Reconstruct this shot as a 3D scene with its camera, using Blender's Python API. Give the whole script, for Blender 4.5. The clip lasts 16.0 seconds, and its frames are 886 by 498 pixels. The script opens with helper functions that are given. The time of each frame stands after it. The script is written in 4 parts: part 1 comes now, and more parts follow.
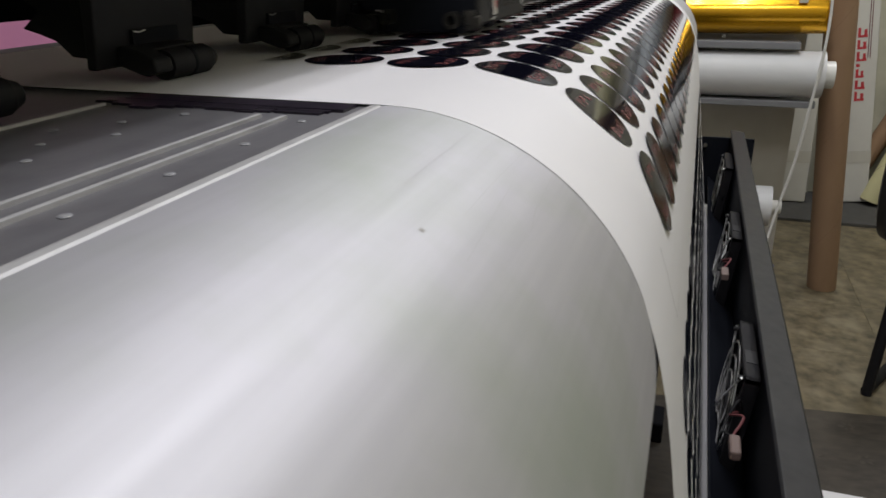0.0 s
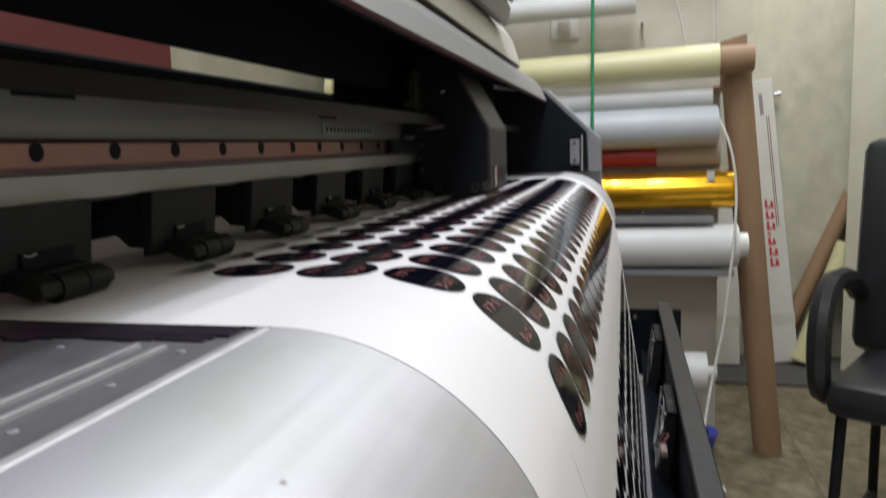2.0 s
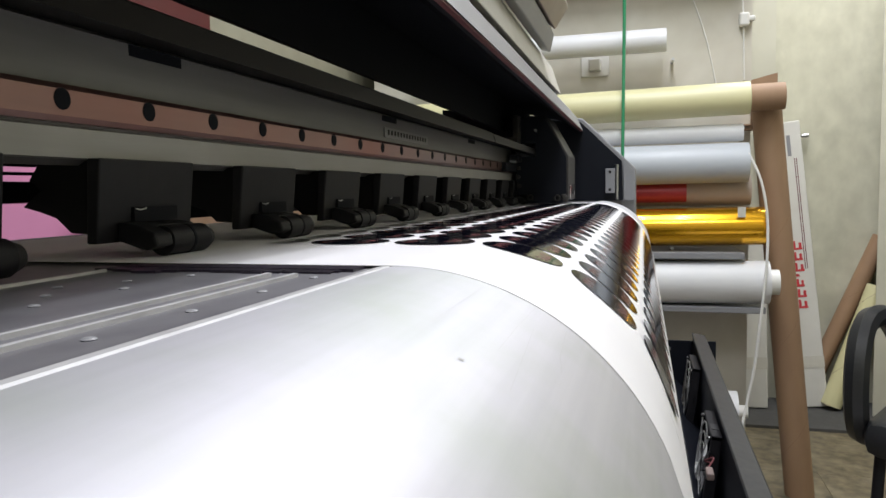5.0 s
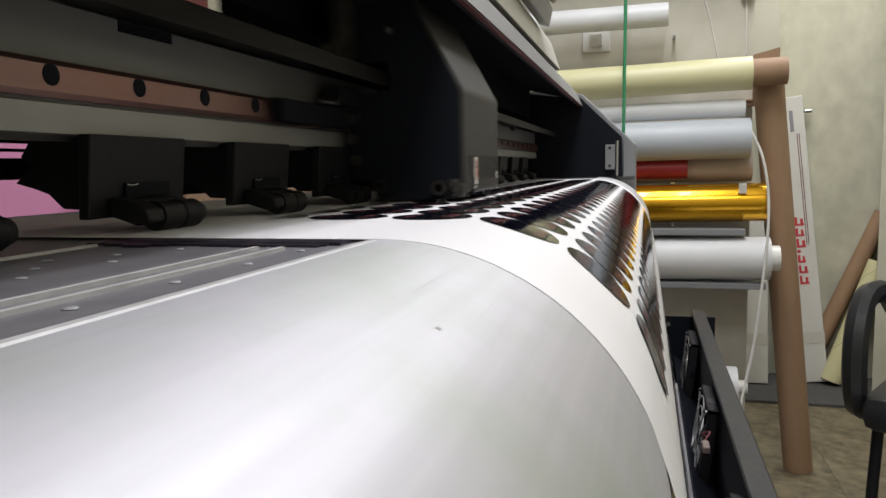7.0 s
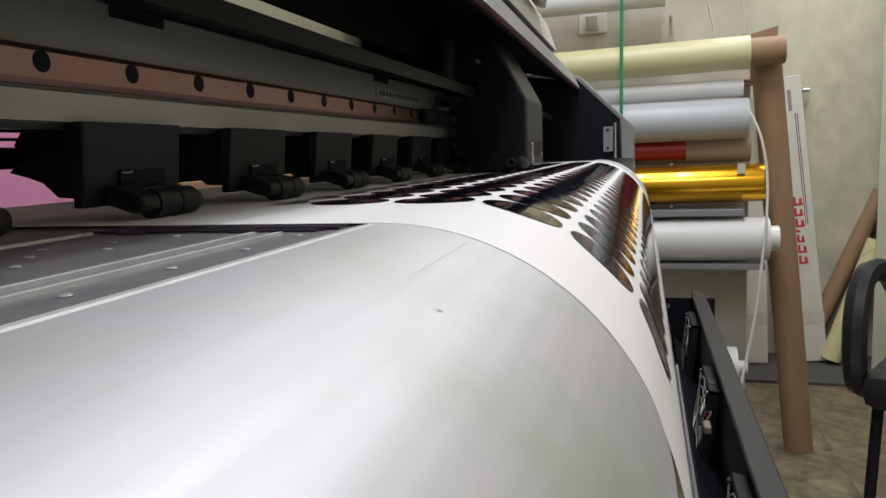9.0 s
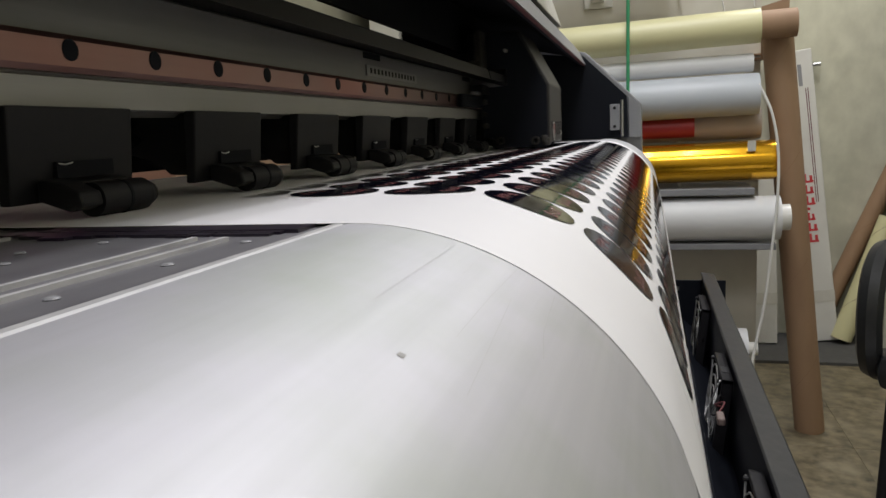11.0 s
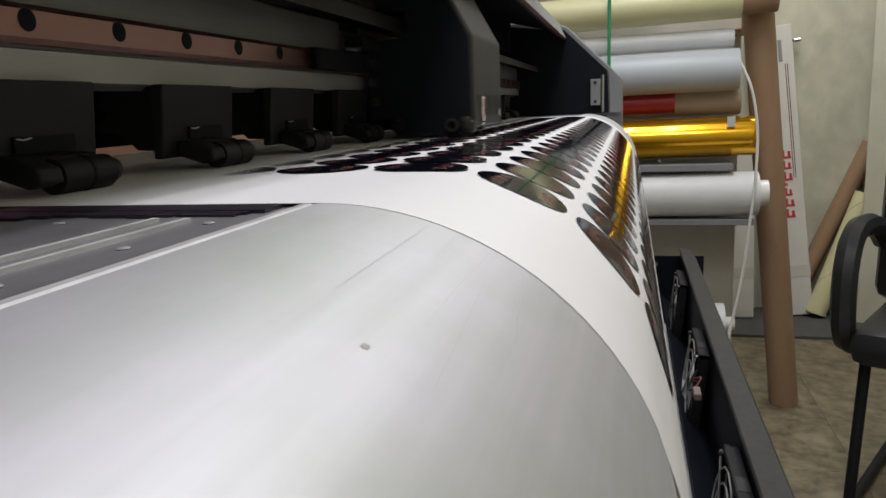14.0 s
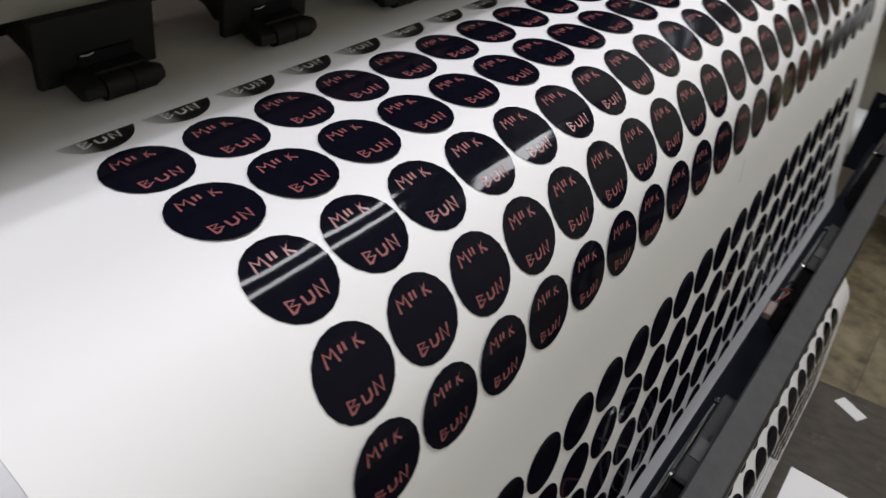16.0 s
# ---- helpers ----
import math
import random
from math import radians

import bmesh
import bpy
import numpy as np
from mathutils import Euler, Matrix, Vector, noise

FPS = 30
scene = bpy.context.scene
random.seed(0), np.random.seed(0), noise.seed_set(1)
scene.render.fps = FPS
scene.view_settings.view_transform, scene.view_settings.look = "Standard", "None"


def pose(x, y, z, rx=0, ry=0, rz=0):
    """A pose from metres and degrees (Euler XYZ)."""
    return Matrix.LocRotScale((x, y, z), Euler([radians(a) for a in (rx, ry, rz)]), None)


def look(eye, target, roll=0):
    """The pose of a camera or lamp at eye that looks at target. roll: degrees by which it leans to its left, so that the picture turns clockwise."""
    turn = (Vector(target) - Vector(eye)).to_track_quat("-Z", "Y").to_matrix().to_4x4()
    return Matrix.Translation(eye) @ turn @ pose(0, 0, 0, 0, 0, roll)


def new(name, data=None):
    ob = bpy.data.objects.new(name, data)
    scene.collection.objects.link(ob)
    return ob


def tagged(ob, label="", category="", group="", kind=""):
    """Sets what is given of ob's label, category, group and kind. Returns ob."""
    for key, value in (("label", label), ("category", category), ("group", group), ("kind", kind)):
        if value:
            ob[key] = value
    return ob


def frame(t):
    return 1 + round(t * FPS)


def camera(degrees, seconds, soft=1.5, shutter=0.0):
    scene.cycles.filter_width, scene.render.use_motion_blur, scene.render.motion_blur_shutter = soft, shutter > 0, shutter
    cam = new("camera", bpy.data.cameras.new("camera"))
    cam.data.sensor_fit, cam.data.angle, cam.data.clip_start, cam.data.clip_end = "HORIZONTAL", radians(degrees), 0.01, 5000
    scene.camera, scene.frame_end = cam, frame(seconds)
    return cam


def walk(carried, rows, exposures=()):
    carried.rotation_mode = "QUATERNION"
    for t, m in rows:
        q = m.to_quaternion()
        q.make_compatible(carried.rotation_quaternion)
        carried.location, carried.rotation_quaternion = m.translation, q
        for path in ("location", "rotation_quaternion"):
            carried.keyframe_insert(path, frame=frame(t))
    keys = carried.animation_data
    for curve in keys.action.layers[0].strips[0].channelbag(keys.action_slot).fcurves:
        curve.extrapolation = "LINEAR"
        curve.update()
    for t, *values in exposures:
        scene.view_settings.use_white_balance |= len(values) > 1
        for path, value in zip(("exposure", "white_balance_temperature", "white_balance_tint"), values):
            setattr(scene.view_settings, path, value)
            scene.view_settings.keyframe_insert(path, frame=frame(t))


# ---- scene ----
cam = camera(61.63, 16.0, shutter=0.5)
PATH = [
    (0, (0.1016, -0.2407, 0.9972), (-0.4892, 1.5283, 0.2751), -0.49),
    (0.5, (0.1145, -0.2393, 0.9942), (-0.4451, 1.5523, 0.3034), -0.09),
    (1, (0.1198, -0.2255, 0.9928), (-0.4140, 1.5893, 0.3434), -3.01),
    (1.5, (0.1241, -0.2283, 1.0036), (-0.3719, 1.6091, 0.3889), -2.52),
    (2, (0.1171, -0.2281, 1.0098), (-0.3556, 1.6961, 0.7379), -1.93),
    (2.5, (0.0918, -0.2407, 0.9982), (-0.3773, 1.6954, 0.8211), -1.46),
    (3, (0.0881, -0.2457, 0.9958), (-0.3964, 1.6938, 0.9364), -1.12),
    (3.5, (0.0825, -0.2478, 0.9889), (-0.4208, 1.6876, 0.9570), -0.71),
    (4, (0.0819, -0.2441, 0.9816), (-0.4317, 1.6872, 0.9017), -0.55),
    (6.5, (0.0899, -0.2479, 0.9752), (-0.4342, 1.6721, 0.7778), -1.12),
    (7, (0.0903, -0.2466, 0.9752), (-0.4335, 1.6714, 0.7583), -1.10),
    (7.5, (0.0894, -0.2451, 0.9745), (-0.4313, 1.6728, 0.7503), -1.50),
    (8, (0.0906, -0.2471, 0.9748), (-0.4275, 1.6701, 0.7386), -1.69),
    (8.5, (0.0894, -0.2438, 0.9741), (-0.4294, 1.6716, 0.7251), -1.99),
    (9, (0.0895, -0.2443, 0.9739), (-0.4313, 1.6697, 0.7186), -2.01),
    (11.5, (0.0850, -0.1934, 0.9754), (-0.4545, 1.7054, 0.6541), -2.84),
    (12, (0.0852, -0.1921, 0.9749), (-0.4438, 1.7079, 0.6432), -3.28),
    (12.5, (0.0835, -0.1917, 0.9744), (-0.4335, 1.7095, 0.6307), -3.43),
    (13, (0.0841, -0.1929, 0.9757), (-0.4268, 1.7075, 0.6185), -3.16),
    (13.5, (0.0828, -0.1901, 0.9754), (-0.4131, 1.7129, 0.6112), -3.01),
    (14, (0.0860, -0.1943, 0.9759), (-0.4003, 1.7088, 0.5994), -2.42),
    (14.5, (0.1032, -0.1719, 1.0043), (-0.3763, 1.7263, 0.5958), -1.49),
    (15, (0.1445, -0.1300, 1.0516), (-0.4801, 1.6507, 0.3890), -2.50),
    (15.5, (0.1761, -0.0809, 1.0850), (-0.5553, 1.4950, 0.0943), 2.39),
    (16, (0.2174, -0.0400, 1.1260), (-0.6771, 1.3001, -0.0589), 6.42),
]
EXPOSURES = [(0.0, -0.80, 6600, 10), (1.0, -0.78, 6650, 10), (1.5, -0.76, 6600, 10), (2.0, -0.40, 6450, 10), (2.5, 0.0, 6350, 10), (3.4, 0.12, 6350, 10), (4.2, 0.03, 6350, 10), (6.5, -0.31, 6600, 10), (9.0, -0.46, 6650, 10), (11.5, -0.61, 6650, 10),
             (14.0, -0.62, 6650, 10), (14.5, -0.72, 6550, 10), (15.0, -0.33, 6450, 10), (15.5, -0.58, 6500, 10), (16.0, -0.64, 6550, 10)]
walk(cam, [(t, look(eye, target, roll)) for t, eye, target, roll in PATH], EXPOSURES)

# ---- light ----
world = bpy.data.worlds.new("room_world")
scene.world = world
world.use_nodes = True
world.node_tree.nodes["Background"].inputs[0].default_value = (0.75, 0.8, 0.85, 1)
world.node_tree.nodes["Background"].inputs[1].default_value = 0.12


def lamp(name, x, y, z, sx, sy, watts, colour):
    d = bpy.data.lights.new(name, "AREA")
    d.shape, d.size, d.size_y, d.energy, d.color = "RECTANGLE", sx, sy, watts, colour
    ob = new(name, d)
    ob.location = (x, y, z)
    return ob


COOL = (0.94, 0.95, 1.0)
lamp("ceiling_lamp", 0.05, 1.1, 2.68, 0.06, 1.2, 18, COOL)
lamp("ceiling_lamp", 0.28, 1.1, 2.68, 0.06, 1.2, 18, COOL)
lamp("ceiling_lamp", 0.35, -0.8, 2.68, 0.5, 0.9, 30, COOL)
# added fill that brightens the far wall; no fixture is known here
lamp("ceiling_lamp", 0.7, 2.5, 2.68, 0.3, 0.6, 25, COOL)
# unseen teal fill added to tint and brighten the space behind the beam
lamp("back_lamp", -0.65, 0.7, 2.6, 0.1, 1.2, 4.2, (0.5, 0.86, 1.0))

# ---- materials ----


def material(name, base, rough=0.5, metal=0.0, grain=None, amount=0.1, scale=40.0, bump=0.0, stretch=(1, 1, 1), coat=0.0, stains=0.0, stain_colour=None, stain_scale=3.0, spec=0.5, rough_var=0.0):
    """Noise in two scales varies the colour; bump gives fine relief."""
    m = bpy.data.materials.new(name)
    m.use_nodes = True
    t = m.node_tree
    b = t.nodes["Principled BSDF"]
    b.inputs["Roughness"].default_value = rough
    b.inputs["Metallic"].default_value = metal
    b.inputs["Coat Weight"].default_value = coat
    b.inputs["Coat Roughness"].default_value = 0.06
    b.inputs["Specular IOR Level"].default_value = spec
    co = t.nodes.new("ShaderNodeTexCoord")
    mp = t.nodes.new("ShaderNodeMapping")
    mp.inputs["Scale"].default_value = stretch
    t.links.new(co.outputs["Object"], mp.inputs["Vector"])
    n1 = t.nodes.new("ShaderNodeTexNoise")
    n1.inputs["Scale"].default_value = scale
    n1.inputs["Detail"].default_value = 6
    t.links.new(mp.outputs["Vector"], n1.inputs["Vector"])
    mix = t.nodes.new("ShaderNodeMix")
    mix.data_type = "RGBA"
    g = grain or tuple(c * 0.7 for c in base)
    ramp = t.nodes.new("ShaderNodeMapRange")
    ramp.inputs[1].default_value, ramp.inputs[2].default_value = 0.3, 0.75
    ramp.inputs[3].default_value, ramp.inputs[4].default_value = 0.0, amount
    t.links.new(n1.outputs["Fac"], ramp.inputs[0])
    t.links.new(ramp.outputs[0], mix.inputs["Factor"])
    mix.inputs["A"].default_value = (*base, 1)
    mix.inputs["B"].default_value = (*g, 1)
    out = mix.outputs["Result"]
    if stains:
        n2 = t.nodes.new("ShaderNodeTexNoise")
        n2.inputs["Scale"].default_value = stain_scale
        n2.inputs["Detail"].default_value = 5
        t.links.new(co.outputs["Object"], n2.inputs["Vector"])
        r2 = t.nodes.new("ShaderNodeMapRange")
        r2.inputs[1].default_value, r2.inputs[2].default_value = 0.48, 0.72
        r2.inputs[3].default_value, r2.inputs[4].default_value = 0.0, stains
        t.links.new(n2.outputs["Fac"], r2.inputs[0])
        m2 = t.nodes.new("ShaderNodeMix")
        m2.data_type = "RGBA"
        t.links.new(r2.outputs[0], m2.inputs["Factor"])
        t.links.new(out, m2.inputs["A"])
        m2.inputs["B"].default_value = (*(stain_colour or tuple(c * 0.5 for c in base)), 1)
        out = m2.outputs["Result"]
    t.links.new(out, b.inputs["Base Color"])
    if rough_var:
        rr = t.nodes.new("ShaderNodeMapRange")
        rr.inputs[3].default_value, rr.inputs[4].default_value = rough - rough_var, rough + rough_var
        t.links.new(n1.outputs["Fac"], rr.inputs[0])
        t.links.new(rr.outputs[0], b.inputs["Roughness"])
    if bump:
        bn = t.nodes.new("ShaderNodeBump")
        bn.inputs["Strength"].default_value = bump
        bn.inputs["Distance"].default_value = 0.002
        t.links.new(n1.outputs["Fac"], bn.inputs["Height"])
        t.links.new(bn.outputs["Normal"], b.inputs["Normal"])
    return m


# lavender base and green smudges carry lamp and wall reflections in the colour
M_APRON = material("brushed_aluminium", (0.585, 0.58, 0.615), 0.6, 0.8, (0.5, 0.495, 0.525), 0.5, 200, 0.015, (1, 0.03, 1), stains=0.75, stain_colour=(0.44, 0.475, 0.42), stain_scale=13, rough_var=0.07)
M_PLATEN = material("platen_aluminium", (0.27, 0.265, 0.285), 0.45, 0.6, (0.2, 0.195, 0.215), 0.5, 220, 0.03, (1, 0.03, 1), stains=0.5, stain_colour=(0.16, 0.15, 0.17), stain_scale=40)
# paler than the platen: the rounded lips' highlight is in the colour
M_EDGE = material("highlit_aluminium", (0.6, 0.595, 0.6), 0.5, 0.35, (0.4, 0.4, 0.41), 0.5, 90, stains=0.4, stain_colour=(0.3, 0.29, 0.3), stain_scale=60)
M_PAPER = material("white_vinyl", (0.84, 0.828, 0.852), 0.48, 0, (0.8, 0.788, 0.812), 0.5, 12, spec=0.35)
M_INK = material("glossy_black_ink", (0.004, 0.004, 0.009), 0.055, 0, (0.006, 0.006, 0.012), 0.5, 90, 0.006, spec=0.09)
M_INK_WET = material("half_printed_ink", (0.03, 0.026, 0.026), 0.3, 0, (0.2, 0.19, 0.19), 0.7, 160, stretch=(1, 0.15, 1))
# the newest passes are printed thinner towards one end
nt = M_INK_WET.node_tree
sep = nt.nodes.new("ShaderNodeSeparateXYZ")
nt.links.new(nt.nodes["Texture Coordinate"].outputs["Object"], sep.inputs[0])
fade = nt.nodes.new("ShaderNodeMapRange")
fade.inputs[1].default_value, fade.inputs[2].default_value = -0.004, -0.019
nt.links.new(sep.outputs["Y"], fade.inputs[0])
thin = nt.nodes.new("ShaderNodeMix")
thin.data_type = "RGBA"
thin.inputs["A"].default_value = (0.012, 0.011, 0.012, 1)
thin.inputs["B"].default_value = (0.6, 0.59, 0.6, 1)
nt.links.new(fade.outputs[0], thin.inputs["Factor"])
nt.links.new(thin.outputs["Result"], nt.nodes["Principled BSDF"].inputs["Base Color"])
M_PINK = material("pink_ink", (0.32, 0.105, 0.11), 0.25, 0, (0.22, 0.07, 0.075), 0.6, 300)
M_BLACKPL = material("black_plastic", (0.011, 0.0105, 0.0125), 0.55, 0, (0.016, 0.0155, 0.018), 0.5, 120, 0.05, spec=0.22)
M_MATTE = material("matte_black_panel", (0.009, 0.0095, 0.0125), 0.7, 0, (0.01, 0.0105, 0.014), 0.5, 60, 0.03, spec=0.1)
M_CARR = material("carriage_shell", (0.016, 0.015, 0.0155), 0.5, 0, (0.026, 0.024, 0.025), 0.5, 300, 0.025, stains=0.4, stain_colour=(0.03, 0.028, 0.028), stain_scale=25, spec=0.4)
M_BEAM = material("beam_aluminium", (0.25, 0.244, 0.238), 0.5, 0.45, (0.19, 0.185, 0.18), 0.6, 150, 0.02, (1, 0.05, 1), stains=0.5, stain_colour=(0.17, 0.16, 0.155), stain_scale=6)
# red base and patches put a red reflection into the steel's colour
M_RAIL = material("steel_rail", (0.25, 0.155, 0.142), 0.3, 0.85, (0.2, 0.13, 0.12), 0.5, 300, 0, (1, 0.03, 1), stains=0.7, stain_colour=(0.27, 0.085, 0.07), stain_scale=5)
M_BROWN = material("dark_brown_cover", (0.012, 0.0105, 0.0105), 0.5, 0, None, 0.4, 60, spec=0.1)
M_HOOD = material("grey_hood_paint", (0.27, 0.27, 0.285), 0.42, 0, (0.22, 0.22, 0.235), 0.5, 300, 0.05, stains=0.3, stain_colour=(0.2, 0.2, 0.21), stain_scale=12)
M_HOODL = material("cream_hood_paint", (0.62, 0.6, 0.55), 0.45, 0, (0.5, 0.48, 0.44), 0.4, 60, 0.03, stains=0.3, stain_colour=(0.42, 0.38, 0.32), stain_scale=10)
M_NAVY = material("dark_blue_panel", (0.008, 0.0095, 0.0145), 0.6, 0, (0.01, 0.011, 0.015), 0.4, 40, 0.02, spec=0.14)
M_STEEL = material("screw_steel", (0.6, 0.6, 0.6), 0.3, 1.0, None, 0.3, 200)
M_BAR = material("anthracite_bar", (0.018, 0.018, 0.021), 0.5, 0.1, (0.045, 0.045, 0.046), 0.5, 90, 0.03, stains=0.3, stain_colour=(0.05, 0.048, 0.046), stain_scale=25, spec=0.35)
M_WALL = material("cream_wall_paint", (0.65, 0.635, 0.5), 0.7, 0, (0.5, 0.485, 0.375), 0.8, 16, 0.25, (1, 1, 0.7), stains=0.8, stain_colour=(0.42, 0.415, 0.32), stain_scale=4.5)
M_WALLW = material("whitewashed_wall", (0.66, 0.63, 0.55), 0.75, 0, (0.5, 0.46, 0.38), 0.6, 9, 0.3, stains=0.5, stain_colour=(0.45, 0.41, 0.34), stain_scale=3.5)
M_DOORP = material("pale_door_paint", (0.6, 0.585, 0.48), 0.45, 0, (0.5, 0.485, 0.39), 0.5, 6, 0.05, stains=0.5, stain_colour=(0.43, 0.415, 0.325), stain_scale=3.5)
M_CEIL = material("ceiling_white", (0.75, 0.74, 0.7), 0.8, 0, None, 0.15, 5)
M_TILE = material("worn_beige_tile", (0.225, 0.185, 0.112), 0.45, 0, (0.028, 0.022, 0.015), 0.85, 26, 0.25, stains=0.85, stain_colour=(0.31, 0.265, 0.175), stain_scale=8)
M_GROUT = material("dark_grout", (0.115, 0.092, 0.06), 0.8, 0, None, 0.4, 30)
M_TUBE = material("brown_cardboard", (0.35, 0.22, 0.13), 0.65, 0, (0.28, 0.17, 0.1), 0.5, 30, 0.1, (1, 1, 0.3))
M_YELLOW = material("pale_yellow_vinyl", (0.72, 0.68, 0.4), 0.4, 0, (0.64, 0.6, 0.34), 0.4, 8)
M_WROLL = material("white_roll_vinyl", (0.78, 0.78, 0.79), 0.42, 0, (0.7, 0.7, 0.71), 0.4, 10, stains=0.2, stain_colour=(0.62, 0.62, 0.62), stain_scale=8)
M_GREYR = material("blue_grey_vinyl", (0.55, 0.58, 0.62), 0.4, 0, (0.48, 0.51, 0.55), 0.4, 8)
M_SILVER = material("silver_film", (0.55, 0.57, 0.6), 0.3, 0.75, (0.42, 0.44, 0.47), 0.5, 10)
M_GOLD = material("gold_film", (0.8, 0.43, 0.02), 0.2, 0.85, (0.68, 0.34, 0.015), 0.5, 8, 0.02, (1, 1, 1), coat=0.3)
M_LID = material("pale_wood_veneer", (0.5, 0.43, 0.36), 0.5, 0, (0.33, 0.26, 0.2), 0.7, 14, 0.04, (3, 0.6, 1), stains=0.4, stain_colour=(0.36, 0.29, 0.23), stain_scale=9)
M_KRAFT = material("pinkish_kraft_paper", (0.5, 0.42, 0.36), 0.6, 0, (0.42, 0.34, 0.29), 0.5, 12, 0.03)
M_RED = material("red_film", (0.4, 0.03, 0.035), 0.45, 0, None, 0.3, 20)
M_BOX = material("white_carton", (0.68, 0.67, 0.63), 0.6, 0, (0.6, 0.58, 0.54), 0.5, 10, 0.05, stains=0.3, stain_colour=(0.52, 0.5, 0.45), stain_scale=5)
M_REDINK = material("red_carton_print", (0.55, 0.04, 0.05), 0.6, 0, None, 0.3, 60)
M_GREEN = material("green_cord", (0.03, 0.28, 0.12), 0.6, 0, None, 0.4, 200)
M_WHITEPL = material("white_plastic", (0.78, 0.77, 0.74), 0.35, 0, (0.68, 0.66, 0.6), 0.4, 30)
M_CHAIR = material("black_leatherette", (0.015, 0.016, 0.018), 0.38, 0, (0.03, 0.03, 0.032), 0.5, 220, 0.25)
M_STRIP = material("dark_grey_strip", (0.07, 0.068, 0.065), 0.8, 0, (0.1, 0.1, 0.095), 0.6, 40, 0.2)
M_ROSE = material("pink_board", (0.75, 0.3, 0.5), 0.6, 0, None, 0.2, 10)
M_BANNER = material("red_banner_cloth", (0.095, 0.009, 0.007), 0.6, 0, (0.06, 0.006, 0.005), 0.6, 9)
M_BLUE = material("blue_plastic", (0.03, 0.06, 0.45), 0.4, 0, None, 0.2, 20)
M_TAPE = material("clear_tape", (0.64, 0.62, 0.56), 0.15, 0, None, 0.2, 40, coat=0.5)

M_BLINE = material("dark_red_print", (0.16, 0.04, 0.045), 0.6, 0, None, 0.3, 60)
M_SEAM = material("dark_cardboard", (0.26, 0.16, 0.09), 0.7, 0, None, 0.3, 60)
M_SPECK = material("grey_speck", (0.43, 0.42, 0.41), 0.7, 0, None, 0.3, 200)
M_SCRATCH = material("dull_scratch", (0.52, 0.52, 0.53), 0.6, 0.8, None, 0.3, 200)

M_MAT = material("worn_brown_mat", (0.062, 0.051, 0.039), 0.6, 0, (0.026, 0.021, 0.017), 0.9, 26, 0.2, (1, 2.5, 1), stains=0.7, stain_colour=(0.085, 0.072, 0.055), stain_scale=8)
M_MATDARK = material("mat_pattern", (0.06, 0.05, 0.04), 0.65, 0, (0.09, 0.078, 0.06), 0.7, 60)
# beam metal made lighter; light bounced up from the sheet is in its colour
M_LIP = material("lightened_beam_metal", (0.33, 0.322, 0.31), 0.5, 0.4, (0.25, 0.243, 0.235), 0.6, 150, 0.02, (1, 0.05, 1), stains=0.5, stain_colour=(0.2, 0.19, 0.18), stain_scale=9)
M_PALE = material("pale_banner_print", (0.2, 0.15, 0.135), 0.6, 0, (0.12, 0.07, 0.06), 0.7, 25)
M_STAIN = material("ink_stained_black", (0.008, 0.007, 0.011), 0.35, 0, (0.05, 0.035, 0.06), 0.6, 70, 0.2, stains=0.5, stain_colour=(0.03, 0.015, 0.04), stain_scale=40)
M_GUN = material("tarnished_metal", (0.05, 0.047, 0.042), 0.45, 0.5, (0.02, 0.018, 0.017), 0.8, 180, 0.1, stains=0.7, stain_colour=(0.1, 0.09, 0.075), stain_scale=90)
# wall paint darkened: the dim light behind the printer is in its colour
M_WALLD = material("dimmed_cream_wall", (0.34, 0.325, 0.24), 0.75, 0, (0.25, 0.235, 0.17), 0.6, 9, 0.2, stains=0.5, stain_colour=(0.2, 0.19, 0.14), stain_scale=3.5)
M_CREASE = material("crease_shade", (0.14, 0.14, 0.145), 0.6, 0, None, 0.3, 200)

# ---- building helpers ----


def finish(name, bm, mat, parent=None, label="", smooth=False):
    me = bpy.data.meshes.new(name)
    bmesh.ops.recalc_face_normals(bm, faces=bm.faces)
    if smooth:
        for fc in bm.faces:
            fc.smooth = True
    bm.to_mesh(me)
    bm.free()
    me.materials.append(mat)
    if smooth:
        me.set_sharp_from_angle(angle=radians(40))
    ob = new(name, me)
    if parent:
        ob.parent = parent
    if label:
        ob["label"] = label
    return ob


part = finish


def thing(name, label, category, group="", kind="", at=(0, 0, 0)):
    ob = new(name)
    ob.location = at
    return tagged(ob, label, category, group, kind)


def box(x0, x1, y0, y1, z0, z1, bevel=0.0, m=None):
    bm = bmesh.new()
    bmesh.ops.create_cube(bm, size=1)
    for v in bm.verts:
        v.co = Vector(((x0 + x1) / 2 + v.co.x * (x1 - x0), (y0 + y1) / 2 + v.co.y * (y1 - y0), (z0 + z1) / 2 + v.co.z * (z1 - z0)))
    if bevel:
        bmesh.ops.bevel(bm, geom=bm.edges[:], offset=bevel, segments=2, affect="EDGES", profile=0.5)
    if m:
        bmesh.ops.transform(bm, matrix=m, verts=bm.verts)
    return bm


